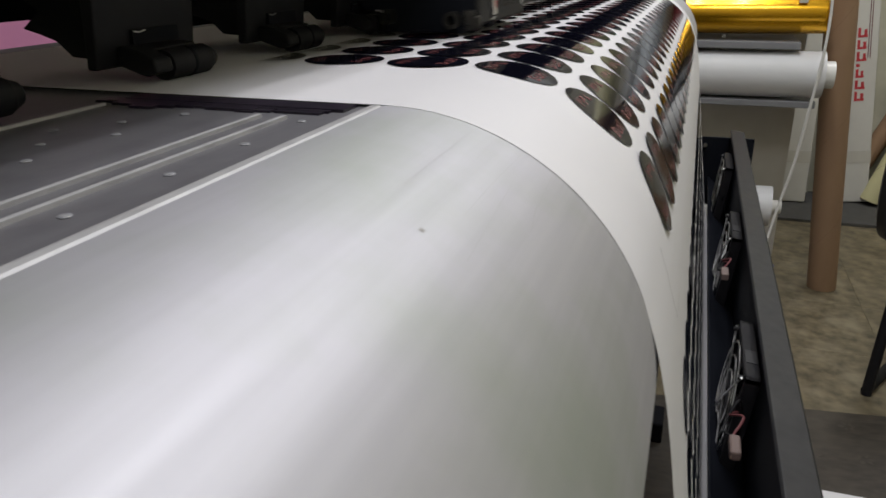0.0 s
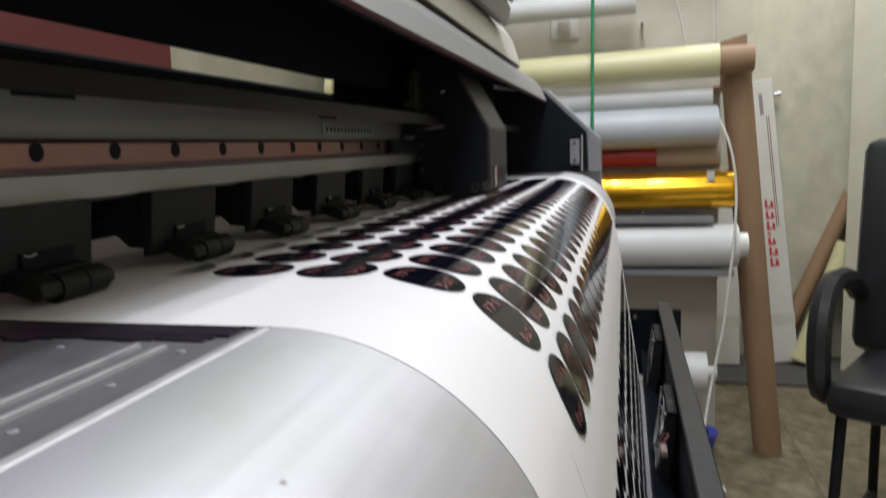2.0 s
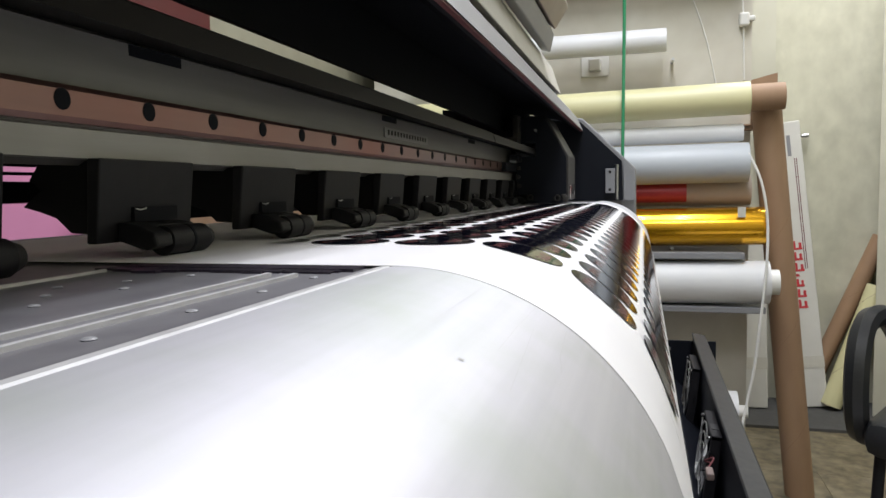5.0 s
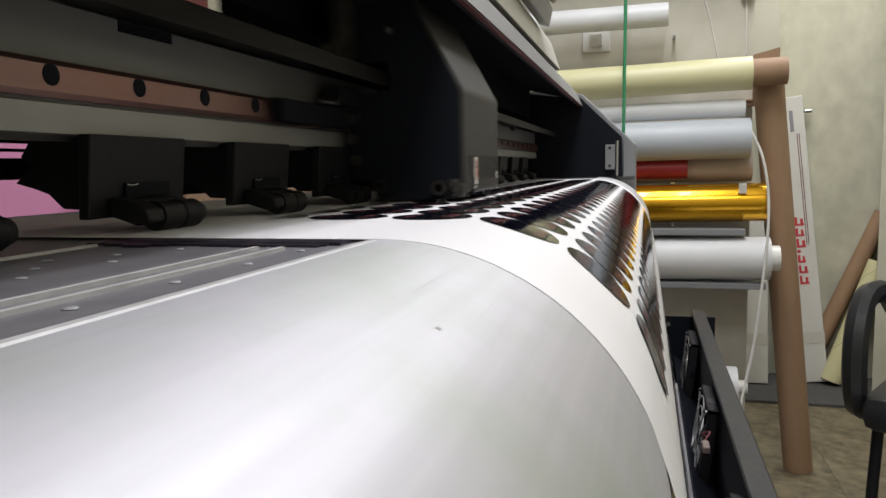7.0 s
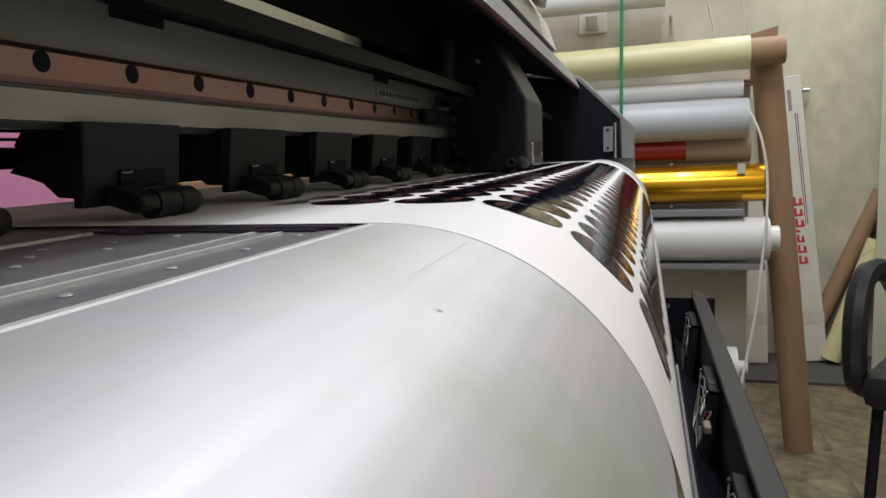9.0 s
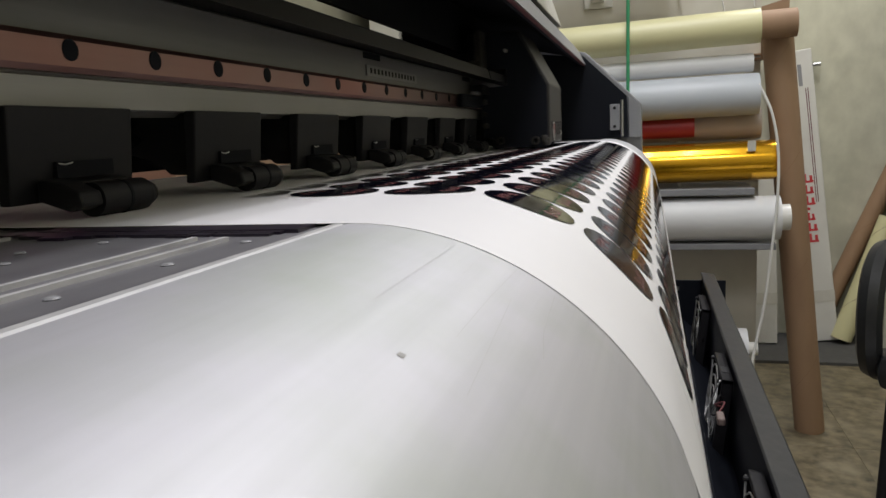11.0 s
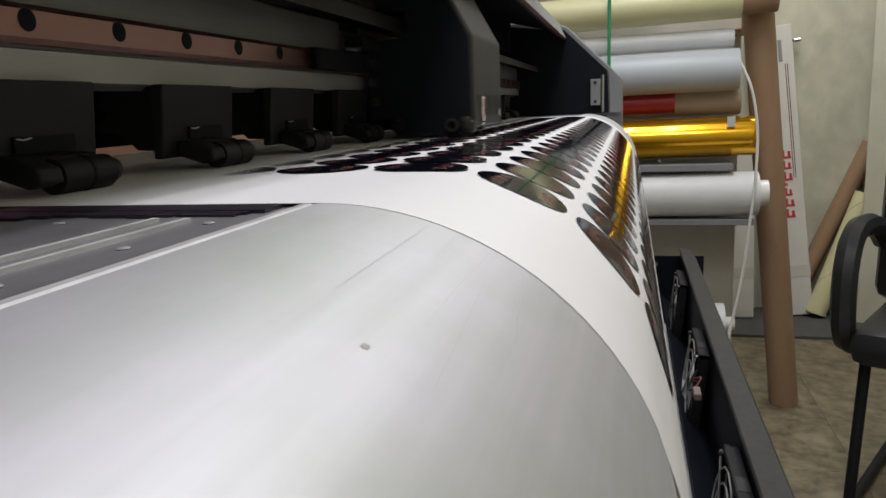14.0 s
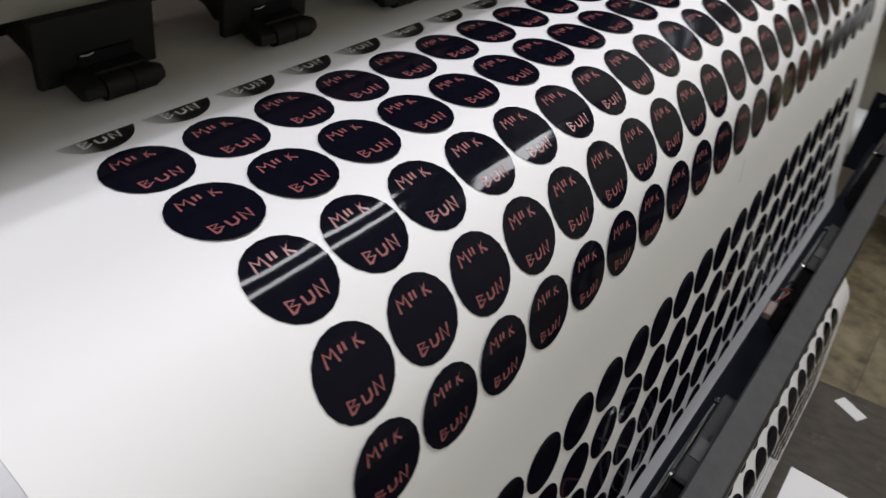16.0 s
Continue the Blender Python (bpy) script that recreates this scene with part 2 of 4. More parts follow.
def prism(points, y0, y1, bevel=0.0):
    """A closed outline of (x, z), swept along y."""
    bm = bmesh.new()
    a = [bm.verts.new((x, y0, z)) for x, z in points]
    b = [bm.verts.new((x, y1, z)) for x, z in points]
    n = len(points)
    bm.faces.new(a)
    bm.faces.new(b[::-1])
    for i in range(n):
        bm.faces.new((a[i], b[i], b[(i + 1) % n], a[(i + 1) % n]))
    if bevel:
        bmesh.ops.bevel(bm, geom=bm.edges[:], offset=bevel, segments=2, affect="EDGES", profile=0.5)
    return bm


def rod(p, q, r, seg=24, r2=None, hollow=0.0, rings=1, wobble=0.0):
    """A round bar from p to q; hollow: the bore's radius. wobble: dents of a soft roll."""
    bm = bmesh.new()
    p, q = Vector(p), Vector(q)
    ax = (q - p).normalized()
    u = ax.orthogonal().normalized()
    w = ax.cross(u)
    r2 = r if r2 is None else r2

    def ring(c, rad, k=0):
        return [bm.verts.new(c + (u * math.cos(a) + w * math.sin(a)) * rad * (1 + wobble * noise.noise(c * 7 + Vector((math.cos(a), math.sin(a), k))))) for a in (2 * math.pi * i / seg for i in range(seg))]

    outer = [ring(p.lerp(q, k / rings), r + (r2 - r) * k / rings, k) for k in range(rings + 1)]
    for a, b in zip(outer, outer[1:]):
        for i in range(seg):
            bm.faces.new((a[i], a[(i + 1) % seg], b[(i + 1) % seg], b[i]))
    if hollow:
        ia, ib = ring(p, hollow), ring(q, hollow)
        for i in range(seg):
            j = (i + 1) % seg
            bm.faces.new((outer[0][i], ia[i], ia[j], outer[0][j]))
            bm.faces.new((outer[-1][j], ib[j], ib[i], outer[-1][i]))
            bm.faces.new((ia[i], ib[i], ib[j], ia[j]))
    else:
        bm.faces.new(outer[0][::-1])
        bm.faces.new(outer[-1])
    return bm


def merge(*bms):
    out = bmesh.new()
    for b in bms:
        me = bpy.data.meshes.new("tmp")
        b.to_mesh(me)
        b.free()
        out.from_mesh(me)
        bpy.data.meshes.remove(me)
    return out


def cord(name, points, r, mat, parent=None, label="", ref=(0.31, 0.2, 0.93)):
    """A bent round line through the points, as a mesh."""
    pts = []
    n = len(points)
    P = [Vector(p) for p in points]
    for i in range(n - 1):
        a, b, c, d = P[max(i - 1, 0)], P[i], P[i + 1], P[min(i + 2, n - 1)]
        for k in range(6):
            t = k / 6
            pts.append(0.5 * ((2 * b) + (c - a) * t + (2 * a - 5 * b + 4 * c - d) * t * t + (3 * b - a - 3 * c + d) * t ** 3))
    pts.append(P[-1])
    bm = bmesh.new()
    last = None
    for i, p in enumerate(pts):
        ax = (pts[min(i + 1, len(pts) - 1)] - pts[max(i - 1, 0)]).normalized()
        u = Vector(ref).cross(ax)
        u = (u if u.length > 0.05 else ax.orthogonal()).normalized()
        w = ax.cross(u)
        ring = [bm.verts.new(p + (u * math.cos(a) + w * math.sin(a)) * r) for a in (2 * math.pi * j / 8 for j in range(8))]
        if last:
            for j in range(8):
                bm.faces.new((last[j], last[(j + 1) % 8], ring[(j + 1) % 8], ring[j]))
        else:
            bm.faces.new(ring[::-1])
        last = ring
    bm.faces.new(last)
    return finish(name, bm, mat, parent, label, smooth=True)


# ---- the room ----
ZP = 0.95            # top of the platen
R = 0.0992           # radius of the apron's curve
BEND = radians(69)   # where the sheet leaves the apron
YE = 1.115            # far edge of the sheet


def bulge(a):
    """The apron's curve is a little fuller than a circle at a radians from its top."""
    return 0.0012 * math.sin(0.5 * math.pi * min(max(a / BEND, 0.0), 1.0)) ** 2



floor = tagged(finish("floor", box(-0.95, 1.6, -1.6, 3.45, -0.1, -0.004), M_GROUT), "worn beige floor with dark joints", "floor", kind="structure")
tagged(finish("ceiling", box(-1.05, 1.7, -1.6, 3.45, 2.75, 2.85), M_CEIL), "plain white ceiling", "ceiling", kind="structure")
tagged(finish("wall_east", box(1.6, 1.7, -1.6, 3.45, -0.1, 2.75), M_WALL), "cream painted side wall", "wall", kind="structure")
tagged(finish("wall_west", box(-1.05, -0.95, -1.6, 3.45, -0.1, 2.75), M_WALLD), "stained cream wall behind the printer, darkened for its dim light", "wall", kind="structure")
tagged(finish("wall_south", box(-0.95, 1.6, -1.7, -1.6, -0.1, 2.75), M_WALL), "cream painted wall behind the viewer", "wall", kind="structure")
tagged(finish("wall_north", box(0.2, 1.6, 3.40, 3.5, -0.1, 2.75), M_WALL), "stained cream wall with a shallow door recess", "wall", kind="structure")
tagged(finish("wall_block", box(-0.95, 0.313, 2.33, 3.45, -0.1, 2.75), M_WALLW), "stained whitewashed wall behind the rolls", "wall", kind="structure")
jamb = tagged(finish("trim", box(0.405, 0.522, 3.36, 3.398, 0, 1.915), M_DOORP), "pale cream door jamb", "trim", kind="structure")
tagged(finish("trim", box(0.405, 1.45, 3.355, 3.398, 1.917, 2.05), M_DOORP), "pale cream door lintel", "trim", kind="structure")
# dark grey band laid on the floor along the far wall
tagged(finish("trim", box(0.315, 1.2, 2.96, 3.395, -0.003, 0.012), M_STRIP), "dark grey floor strip along the wall", "floor strip", kind="structure")

# ---- the printer ----
printer = thing("wide_format_printer", "large black and grey wide-format printer with an aluminium apron", "printer")

# platen and curved apron
arc = [((R + 0.0004 + bulge(a)) * math.sin(a), ZP - R + (R + 0.0004 + bulge(a)) * math.cos(a)) for a in (radians(d) for d in range(0, 131, 2))]
inner = [((R - 0.003 + bulge(a)) * math.sin(a), ZP - R + (R - 0.003 + bulge(a)) * math.cos(a)) for a in (radians(d) for d in range(130, -1, -2))]
part("apron", prism(arc + inner, -0.75, 1.32), M_APRON, printer, "brushed aluminium curved apron with scratches", smooth=True)


def scratch(points, width, mat=None):
    """A thin dull line on the apron through (s, y)."""
    bm = bmesh.new()
    rows = []
    for s, y in points:
        row = []
        for d in (-width / 2, width / 2):
            a = (s + d) / R
            row.append(bm.verts.new(((R + 0.0005 + bulge(a)) * math.sin(a), y, ZP - R + (R + 0.0005 + bulge(a)) * math.cos(a))))
        rows.append(row)
    for p, q in zip(rows, rows[1:]):
        bm.faces.new((p[0], p[1], q[1], q[0]))
    return part("scratch", bm, mat or M_SCRATCH, printer)


for pts, wd in (([(0.0351, -0.0725), (0.0347, -0.0437), (0.0344, -0.0061)], 0.00018), ([(0.0523, -0.0705), (0.0519, -0.0401), (0.0522, -0.002)], 0.00018), ([(0.0688, -0.0527), (0.0663, -0.0382), (0.0646, -0.0057)], 0.0002),
                ([(0.043, -0.03), (0.0422, -0.004)], 0.0002), ([(0.06, -0.09), (0.056, -0.03)], 0.0002)):
    scratch(pts, wd * 0.6)
scratch([(0.0475, -0.0905), (0.0475, -0.0888)], 0.0013, M_SPECK)
part("platen", prism([(-0.0012, ZP - 0.0006), (-0.0012, ZP - 0.012), (-0.30, ZP - 0.012), (-0.30, ZP - 0.0006)], -0.75, 1.32), M_PLATEN, printer, "grey aluminium platen")
part("platen_edge", prism([(-0.0062, ZP - 0.0003), (-0.0052, ZP + 0.0002), (-0.0036, ZP + 0.0006), (-0.0014, ZP + 0.0006), (-0.0004, ZP + 0.0001), (-0.0004, ZP - 0.002), (-0.0062, ZP - 0.002)], -0.75, -0.001), M_EDGE, printer)
for x in (-0.0245, -0.034):
    part("slot_lip", box(x - 0.0009, x + 0.0009, -0.75, -0.026, ZP - 0.002, ZP + 0.0005), M_EDGE, printer)
part("slot_lip", box(-0.1016, -0.100, -0.75, -0.0222, ZP - 0.002, ZP + 0.0004), M_EDGE, printer)
for i in range(7):
    for x, s in ((-0.0165, 0), (-0.061, 0.0), (-0.0725, 0.017), (-0.0835, 0.034)):
        bm = bmesh.new()
        bmesh.ops.create_uvsphere(bm, u_segments=12, v_segments=6, radius=0.0016, matrix=Matrix.Translation((x, -0.0295 - s - 0.0332 * i, ZP - 0.0004)) @ Matrix.Diagonal((1, 1, 0.3, 1)))
        part("screw", bm, M_HOOD, printer, smooth=True)
# black edge clamp on the platen, beside the sheet
rnd = random.Random(5)
clamp = [box(-0.1, -0.010, -0.012, -0.0005, ZP - 0.0006, ZP + 0.0005)]
for i in range(22):
    x = rnd.uniform(-0.1, -0.02)
    w = rnd.uniform(0.003, 0.012)
    clamp.append(box(x - w, x + w, -0.012 - rnd.uniform(0.001, 0.012) * (0.4 - x * 8), -0.011, ZP - 0.0006, ZP + 0.0001 + 0.0003 * rnd.random()))
part("edge_clamp", merge(*clamp), M_STAIN, printer, "black ink-stained edge clamp")

# guide beam with its rail
part("beam", prism([(-0.1335, 0.993), (-0.1335, 1.0425), (-0.136, 1.0445), (-0.19, 1.0445), (-0.19, 0.994), (-0.162, 0.990), (-0.140, 0.989)], -0.75, 1.32), M_BEAM, printer, "grey aluminium guide beam")
part("beam_lip", prism([(-0.1305, 0.9915), (-0.1305, 1.0030), (-0.1337, 1.0040), (-0.1337, 0.9910)], -0.75, 1.32), M_LIP, printer, "lower lip of the beam, lightened for bounced light")
part("beam_cover", prism([(-0.0907, 1.0345), (-0.0935, 1.0455), (-0.1, 1.0485), (-0.19, 1.0485), (-0.19, 1.0447), (-0.097, 1.0440)], -0.75, 0.66), M_BROWN, printer, "dark brown beam cover")
part("beam_cover", prism([(-0.0907, 1.0345), (-0.0935, 1.045), (-0.1, 1.0475), (-0.19, 1.0475), (-0.19, 1.0447), (-0.097, 1.0440)], 0.665, 1.32), M_BLACKPL, printer)
rail = part("guide_rail", prism([(-0.1336, 1.0048), (-0.129, 1.0048), (-0.1277, 1.0070), (-0.1277, 1.0170), (-0.129, 1.0192), (-0.1336, 1.0192)], -0.75, 1.32), M_RAIL, printer, "steel linear guide rail")
for i in range(28):
    part("rail_hole", rod((-0.1285, -0.1620 + 0.05134 * i, 1.0133), (-0.1274, -0.1620 + 0.05134 * i, 1.0133), 0.0042, 16), M_MATTE, rail)
for y in (-0.29, 0.039, 0.368, 0.697, 1.026):
    part("slot_window", box(-0.1345, -0.1330, y, y + 0.038, 1.0375, 1.0425), M_MATTE, printer)
part("scale_plate", box(-0.134, -0.1322, 0.372, 0.505, 1.0240, 1.0325), M_LIP, printer, "light grey scale plate")
for i in range(14):
    part("scale_mark", box(-0.1323, -0.1318, 0.379 + 0.0088 * i, 0.3825 + 0.0088 * i, 1.0262, 1.0303), M_BROWN, printer)

part("rear_cover", prism([(-0.395, 1.03), (-0.395, 1.108), (-0.4, 1.112), (-0.43, 1.112), (-0.43, 1.03)], -0.8, 1.44), M_MATTE, printer, "black rear cover")
part("inner_cover", prism([(-0.1446, 1.0755), (-0.1446, 1.132), (-0.149, 1.1325), (-0.149, 1.0755)], -0.8, 1.325), M_MATTE, printer, "black inner cover over the guide beam")
part("rear_cover_arm", box(-0.44, -0.33, 1.362, 1.44, 1.0, 1.112), M_MATTE, printer)
part("rear_bar", merge(box(-0.196, -0.192, -0.3, 0.1, 0.9735, 0.9835), box(-0.196, -0.194, -0.3, 0.1, 0.9865, 0.988), box(-0.196, -0.194, -0.3, 0.1, 0.9905, 0.992)), M_MATTE, printer, "black rear bars")
part("rear_guard", box(-0.196, -0.192, 0.10, 1.32, 0.9615, 1.0), M_MATTE, printer, "black rear guard plate")

# pinch rollers


def pinch_unit(y):
    u = part("pinch_unit", merge(prism([(-0.1265, 0.957), (-0.123, 0.9915), (-0.1295, 0.9915), (-0.1315, 0.957)], y - 0.032, y + 0.032, 0.0008),
                                 prism([(-0.1275, 0.966), (-0.128, 0.991), (-0.16, 0.991), (-0.166, 0.983), (-0.158, 0.979), (-0.17, 0.972), (-0.152, 0.968), (-0.146, 0.961), (-0.136, 0.9605)], y - 0.024, y + 0.027, 0.0008)), M_BLACKPL, printer, "black plastic pinch roller unit")
    part("notch", box(-0.1275, -0.1236, y - 0.012, y + 0.018, 0.9655, 0.9715), M_MATTE, u, "black slot in the front plate")
    part("spring_wire", cord_bm([(-0.1238, y - 0.011, 0.9708), (-0.1233, y - 0.008, 0.9703), (-0.1236, y - 0.004, 0.9709)], 0.0003), M_STEEL, u)
    part("arm", prism([(-0.1255, 0.9655), (-0.1165, 0.9645), (-0.1075, 0.9605), (-0.1065, 0.9555), (-0.1125, 0.9535), (-0.1255, 0.9575)], y - 0.021, y - 0.0095, 0.0012), M_BLACKPL, u)
    part("yoke", prism([(-0.1255, 0.9650), (-0.1165, 0.9640), (-0.1155, 0.9575), (-0.1255, 0.9575)], y - 0.0095, y + 0.020, 0.0008), M_BLACKPL, u)
    w = part("roller", rod((-0.1128, y - 0.009, 0.9571), (-0.1128, y + 0.019, 0.9571), 0.0064, 20), M_BLACKPL, u, smooth=True)
    part("groove", rod((-0.1128, y + 0.0055, 0.9571), (-0.1128, y + 0.0070, 0.9571), 0.00665, 20), M_MATTE, w, smooth=True)
    part("end_cap", rod((-0.1128, y + 0.019, 0.9571), (-0.1128, y + 0.0245, 0.9571), 0.0062, 16, 0.0042), M_BLACKPL, w, smooth=True)
    part("spring_hook", cord_bm([(-0.14, y + 0.033, 0.975), (-0.135, y + 0.038, 0.973), (-0.139, y + 0.042, 0.969)], 0.0007), M_STEEL, u)
    return u


def cord_bm(points, r):
    bms = [rod(a, b, r, 8) for a, b in zip(points, points[1:])]
    return merge(*bms)


for i in range(12):
    pinch_unit(-0.0725 + 0.1095 * i)

# hood, raised lid and end housing
part("hood", prism([(-0.035, 1.095), (-0.048, 1.123), (-0.061, 1.139), (-0.15, 1.161), (-0.34, 1.215), (-0.34, 1.193), (-0.15, 1.1415), (-0.075, 1.124), (-0.048, 1.106)], -0.8, 1.328, 0.001), M_HOOD, printer, "mid-grey painted hood front")
part("hood_lining", prism([(-0.040, 1.0945), (-0.047, 1.1045), (-0.075, 1.1215), (-0.15, 1.139), (-0.335, 1.191), (-0.335, 1.185), (-0.15, 1.133), (-0.075, 1.1155), (-0.044, 1.0932)], -0.8, 1.3245), M_MATTE, printer, "matte black hood lining")
part("hood_seal", prism([(-0.0362, 1.0940), (-0.0362, 1.0949), (-0.041, 1.0949), (-0.041, 1.0940)], -0.8, 1.324), M_BLINE, printer, "thin dark red edge strip")
part("hood_top", prism([(-0.056, 1.142), (-0.072, 1.191), (-0.097, 1.226), (-0.34, 1.275), (-0.34, 1.22), (-0.15, 1.165), (-0.062, 1.145)], -0.8, 1.1, 0.003), M_HOODL, printer, "cream painted hood top")
part("hood_channel", prism([(-0.056, 1.189), (-0.05, 1.216), (-0.072, 1.261), (-0.102, 1.261), (-0.092, 1.227), (-0.07, 1.193)], -0.8, 0.94, 0.002), M_HOOD, printer, "grey rounded hood channel")
lid = part("raised_lid", prism([(-0.047, 1.221), (-0.027, 1.253), (-0.072, 1.411), (-0.132, 1.411), (-0.102, 1.271)], -0.8, 0.93, 0.002), M_LID, printer, "pale wood-grained raised lid with screws")
for y in (0.2, 0.55, 0.8, 0.88, 0.91):
    part("screw", rod((-0.038, y, 1.281), (-0.033, y, 1.281), 0.004, 12), M_STEEL, lid, smooth=True)
part("end_housing", prism([(-0.036, 1.121), (0.071, 1.016), (0.0725, 0.80), (-0.34, 0.80), (-0.34, 1.14), (-0.08, 1.128)], 1.337, 1.44, 0.003), M_HOOD, printer, "grey end housing")
part("end_panel", prism([(-0.040, 1.113), (0.043, 1.0315), (0.0455, 0.951), (-0.335, 0.951), (-0.335, 1.15), (-0.075, 1.116)], 1.327, 1.336), M_NAVY, printer, "dark blue-black inner end panel")
part("end_frame", prism([(0.0458, 1.0315), (0.0695, 1.0085), (0.071, 0.951), (0.0478, 0.951)], 1.327, 1.336, 0.0005), M_HOOD, printer, "grey end frame")
hinge = part("hinge", box(0.011, 0.030, 1.313, 1.327, 0.966, 1.016, 0.001), M_HOOD, printer, "bright steel hinge plate")
part("knuckle", rod((0.034, 1.322, 0.953), (0.034, 1.322, 1.024), 0.003, 12), M_STEEL, hinge, smooth=True)
for z in (0.973, 1.009):
    part("screw", rod((0.020, 1.3135, z), (0.020, 1.3115, z), 0.003, 10), M_BLACKPL, hinge)
part("back_panel", prism([(-0.30, 0.6), (-0.30, 0.93), (-0.32, 0.93), (-0.32, 0.6)], -0.75, 1.325), M_MATTE, printer)
part("front_panel", prism([(0.045, 0.78), (0.05, 0.45), (-0.30, 0.45), (-0.30, 0.78)], -0.75, 1.325), M_MATTE, printer, "matte black lower body")
for y in (-0.5, 1.2):
    part("leg", box(-0.16, -0.06, y, y + 0.1, 0.05, 0.45, 0.005), M_MATTE, printer)
    part("foot", box(-0.4, 0.12, y + 0.01, y + 0.09, 0, 0.05, 0.005), M_MATTE, printer)



def arrow_head():
    bm = bmesh.new()
    for x in (CX + 0.0008,):
        bm.faces.new([bm.verts.new(v) for v in ((x, 0.0362, 0.9712), (x, 0.039, 0.9652), (x, 0.0418, 0.9712))])
    return bm


# ---- print carriage ----
# modelled with its near front corner at y = 0
CX = -0.035
carriage = thing("print_carriage", "black print carriage with vent slots and a red arrow sticker", "print carriage")
shell = part("shell", prism([(CX, 0.957), (CX, 1.031), (-0.0715, 1.0985), (-0.139, 1.098), (-0.139, 1.06), (-0.087, 1.056), (-0.0865, 1.030), (-0.118, 1.028), (-0.118, 0.998), (-0.098, 0.996), (-0.097, 0.957)], 0, 0.130, 0.0025), M_CARR, carriage, "charcoal textured carriage shell")
part("side_plate", prism([(CX - 0.003, 0.953), (CX - 0.003, 1.029), (-0.0735, 1.0955), (-0.138, 1.095), (-0.138, 1.053), (-0.0885, 1.0525), (-0.088, 1.0315), (-0.122, 1.030), (-0.122, 0.9925), (-0.1195, 0.967), (-0.104, 0.967), (-0.102, 0.953)], -0.0012, -0.0002), M_NAVY, carriage, "matte dark side plate")
for i in range(8):
    bm = box(CX - 0.0004, CX + 0.0004, -0.001, 0.001, -0.0098, 0.0098)
    bmesh.ops.rotate(bm, verts=bm.verts, cent=(0, 0, 0), matrix=Matrix.Rotation(radians(28), 3, "X"))
    bmesh.ops.translate(bm, verts=bm.verts, vec=(0, 0.020 + 0.0140 * i, 0.9755))
    part("vent_slot", bm, M_MATTE, shell)
sticker_a = part("arrow_sticker", box(CX - 0.0002, CX + 0.0005, 0.0335, 0.0425, 0.9625, 0.983), M_WHITEPL, shell, "small white sticker with a red arrow")
part("arrow", merge(box(CX + 0.0005, CX + 0.0008, 0.0381, 0.0399, 0.971, 0.981), arrow_head()), M_REDINK, sticker_a)
part("white_mark", box(CX - 0.0002, CX + 0.0005, 0.1190, 0.1214, 0.9655, 0.9715), M_WHITEPL, shell)
part("bolt", rod((-0.053, -0.006, 0.961), (-0.053, 0.0, 0.961), 0.0055, 20, hollow=0.0032), M_GUN, carriage, "dull grey hollow bolt", smooth=True)
part("bolt", rod((-0.0985, -0.005, 0.9625), (-0.0985, 0.0, 0.9625), 0.005, 20, hollow=0.003), M_GUN, carriage, "dull grey hollow bolt", smooth=True)
part("bolt", rod((-0.0885, -0.004, 1.0741), (-0.0885, -0.001, 1.0741), 0.0024, 12), M_STEEL, carriage, smooth=True)
part("corner_bracket", merge(box(-0.044, -0.0345, -0.004, 0.003, 0.9545, 0.964, 0.0018), box(-0.046, -0.038, -0.005, 0.002, 0.958, 0.9675, 0.002)), M_GUN, carriage, "worn grey corner bracket", smooth=True)
# flush dark inlay puts the recess's shade in the colour
notch = part("foot_notch", merge(box(CX - 0.004, CX + 0.0003, 0.0255, 0.037, 0.9555, 0.9635, 0.0001), rod((CX - 0.004, 0.03125, 0.9625), (CX + 0.00025, 0.03125, 0.9625), 0.0057, 20)), M_MATTE, carriage, "dark inlay for a rounded opening")
part("steel_pin", rod((CX - 0.001, 0.027, 0.9595), (CX + 0.0002, 0.036, 0.9605), 0.0012, 10), M_STEEL, notch, smooth=True)
# front end past the carriage paints its dark reflection on the rail
part("rail_block", box(-0.1268, -0.1195, -0.11, 0.135, 1.0050, 1.0192, 0.001), M_MATTE, carriage)
part("rear_arm", prism([(-0.1385, 1.053), (-0.1385, 1.0742), (-0.153, 1.0742), (-0.155, 1.122), (-0.228, 1.122), (-0.228, 1.053)], 0.002, 0.128, 0.001), M_MATTE, carriage, "matte black arm over the beam")
part("bracket", merge(box(-0.1225, -0.1135, -0.030, -0.0015, 1.0535, 1.098, 0.001), box(-0.128, -0.1135, -0.034, -0.026, 1.0535, 1.062, 0.001)), M_GUN, carriage, "dull grey cable bracket")
clamp_block = part("clamp_block", box(-0.1268, -0.112, -0.036, -0.0015, 1.0215, 1.0325, 0.001), M_BLACKPL, carriage)
part("clip", rod((-0.127, -0.039, 1.0225), (-0.116, -0.037, 1.0215), 0.0026, 12), M_STEEL, clamp_block, smooth=True)
for x, z in ((-0.1175, 1.012), (-0.1185, 0.997), (-0.1165, 0.982)):
    part("bolt", rod((x, -0.007, z), (x, -0.001, z), 0.0036, 12), M_GUN, carriage, smooth=True)

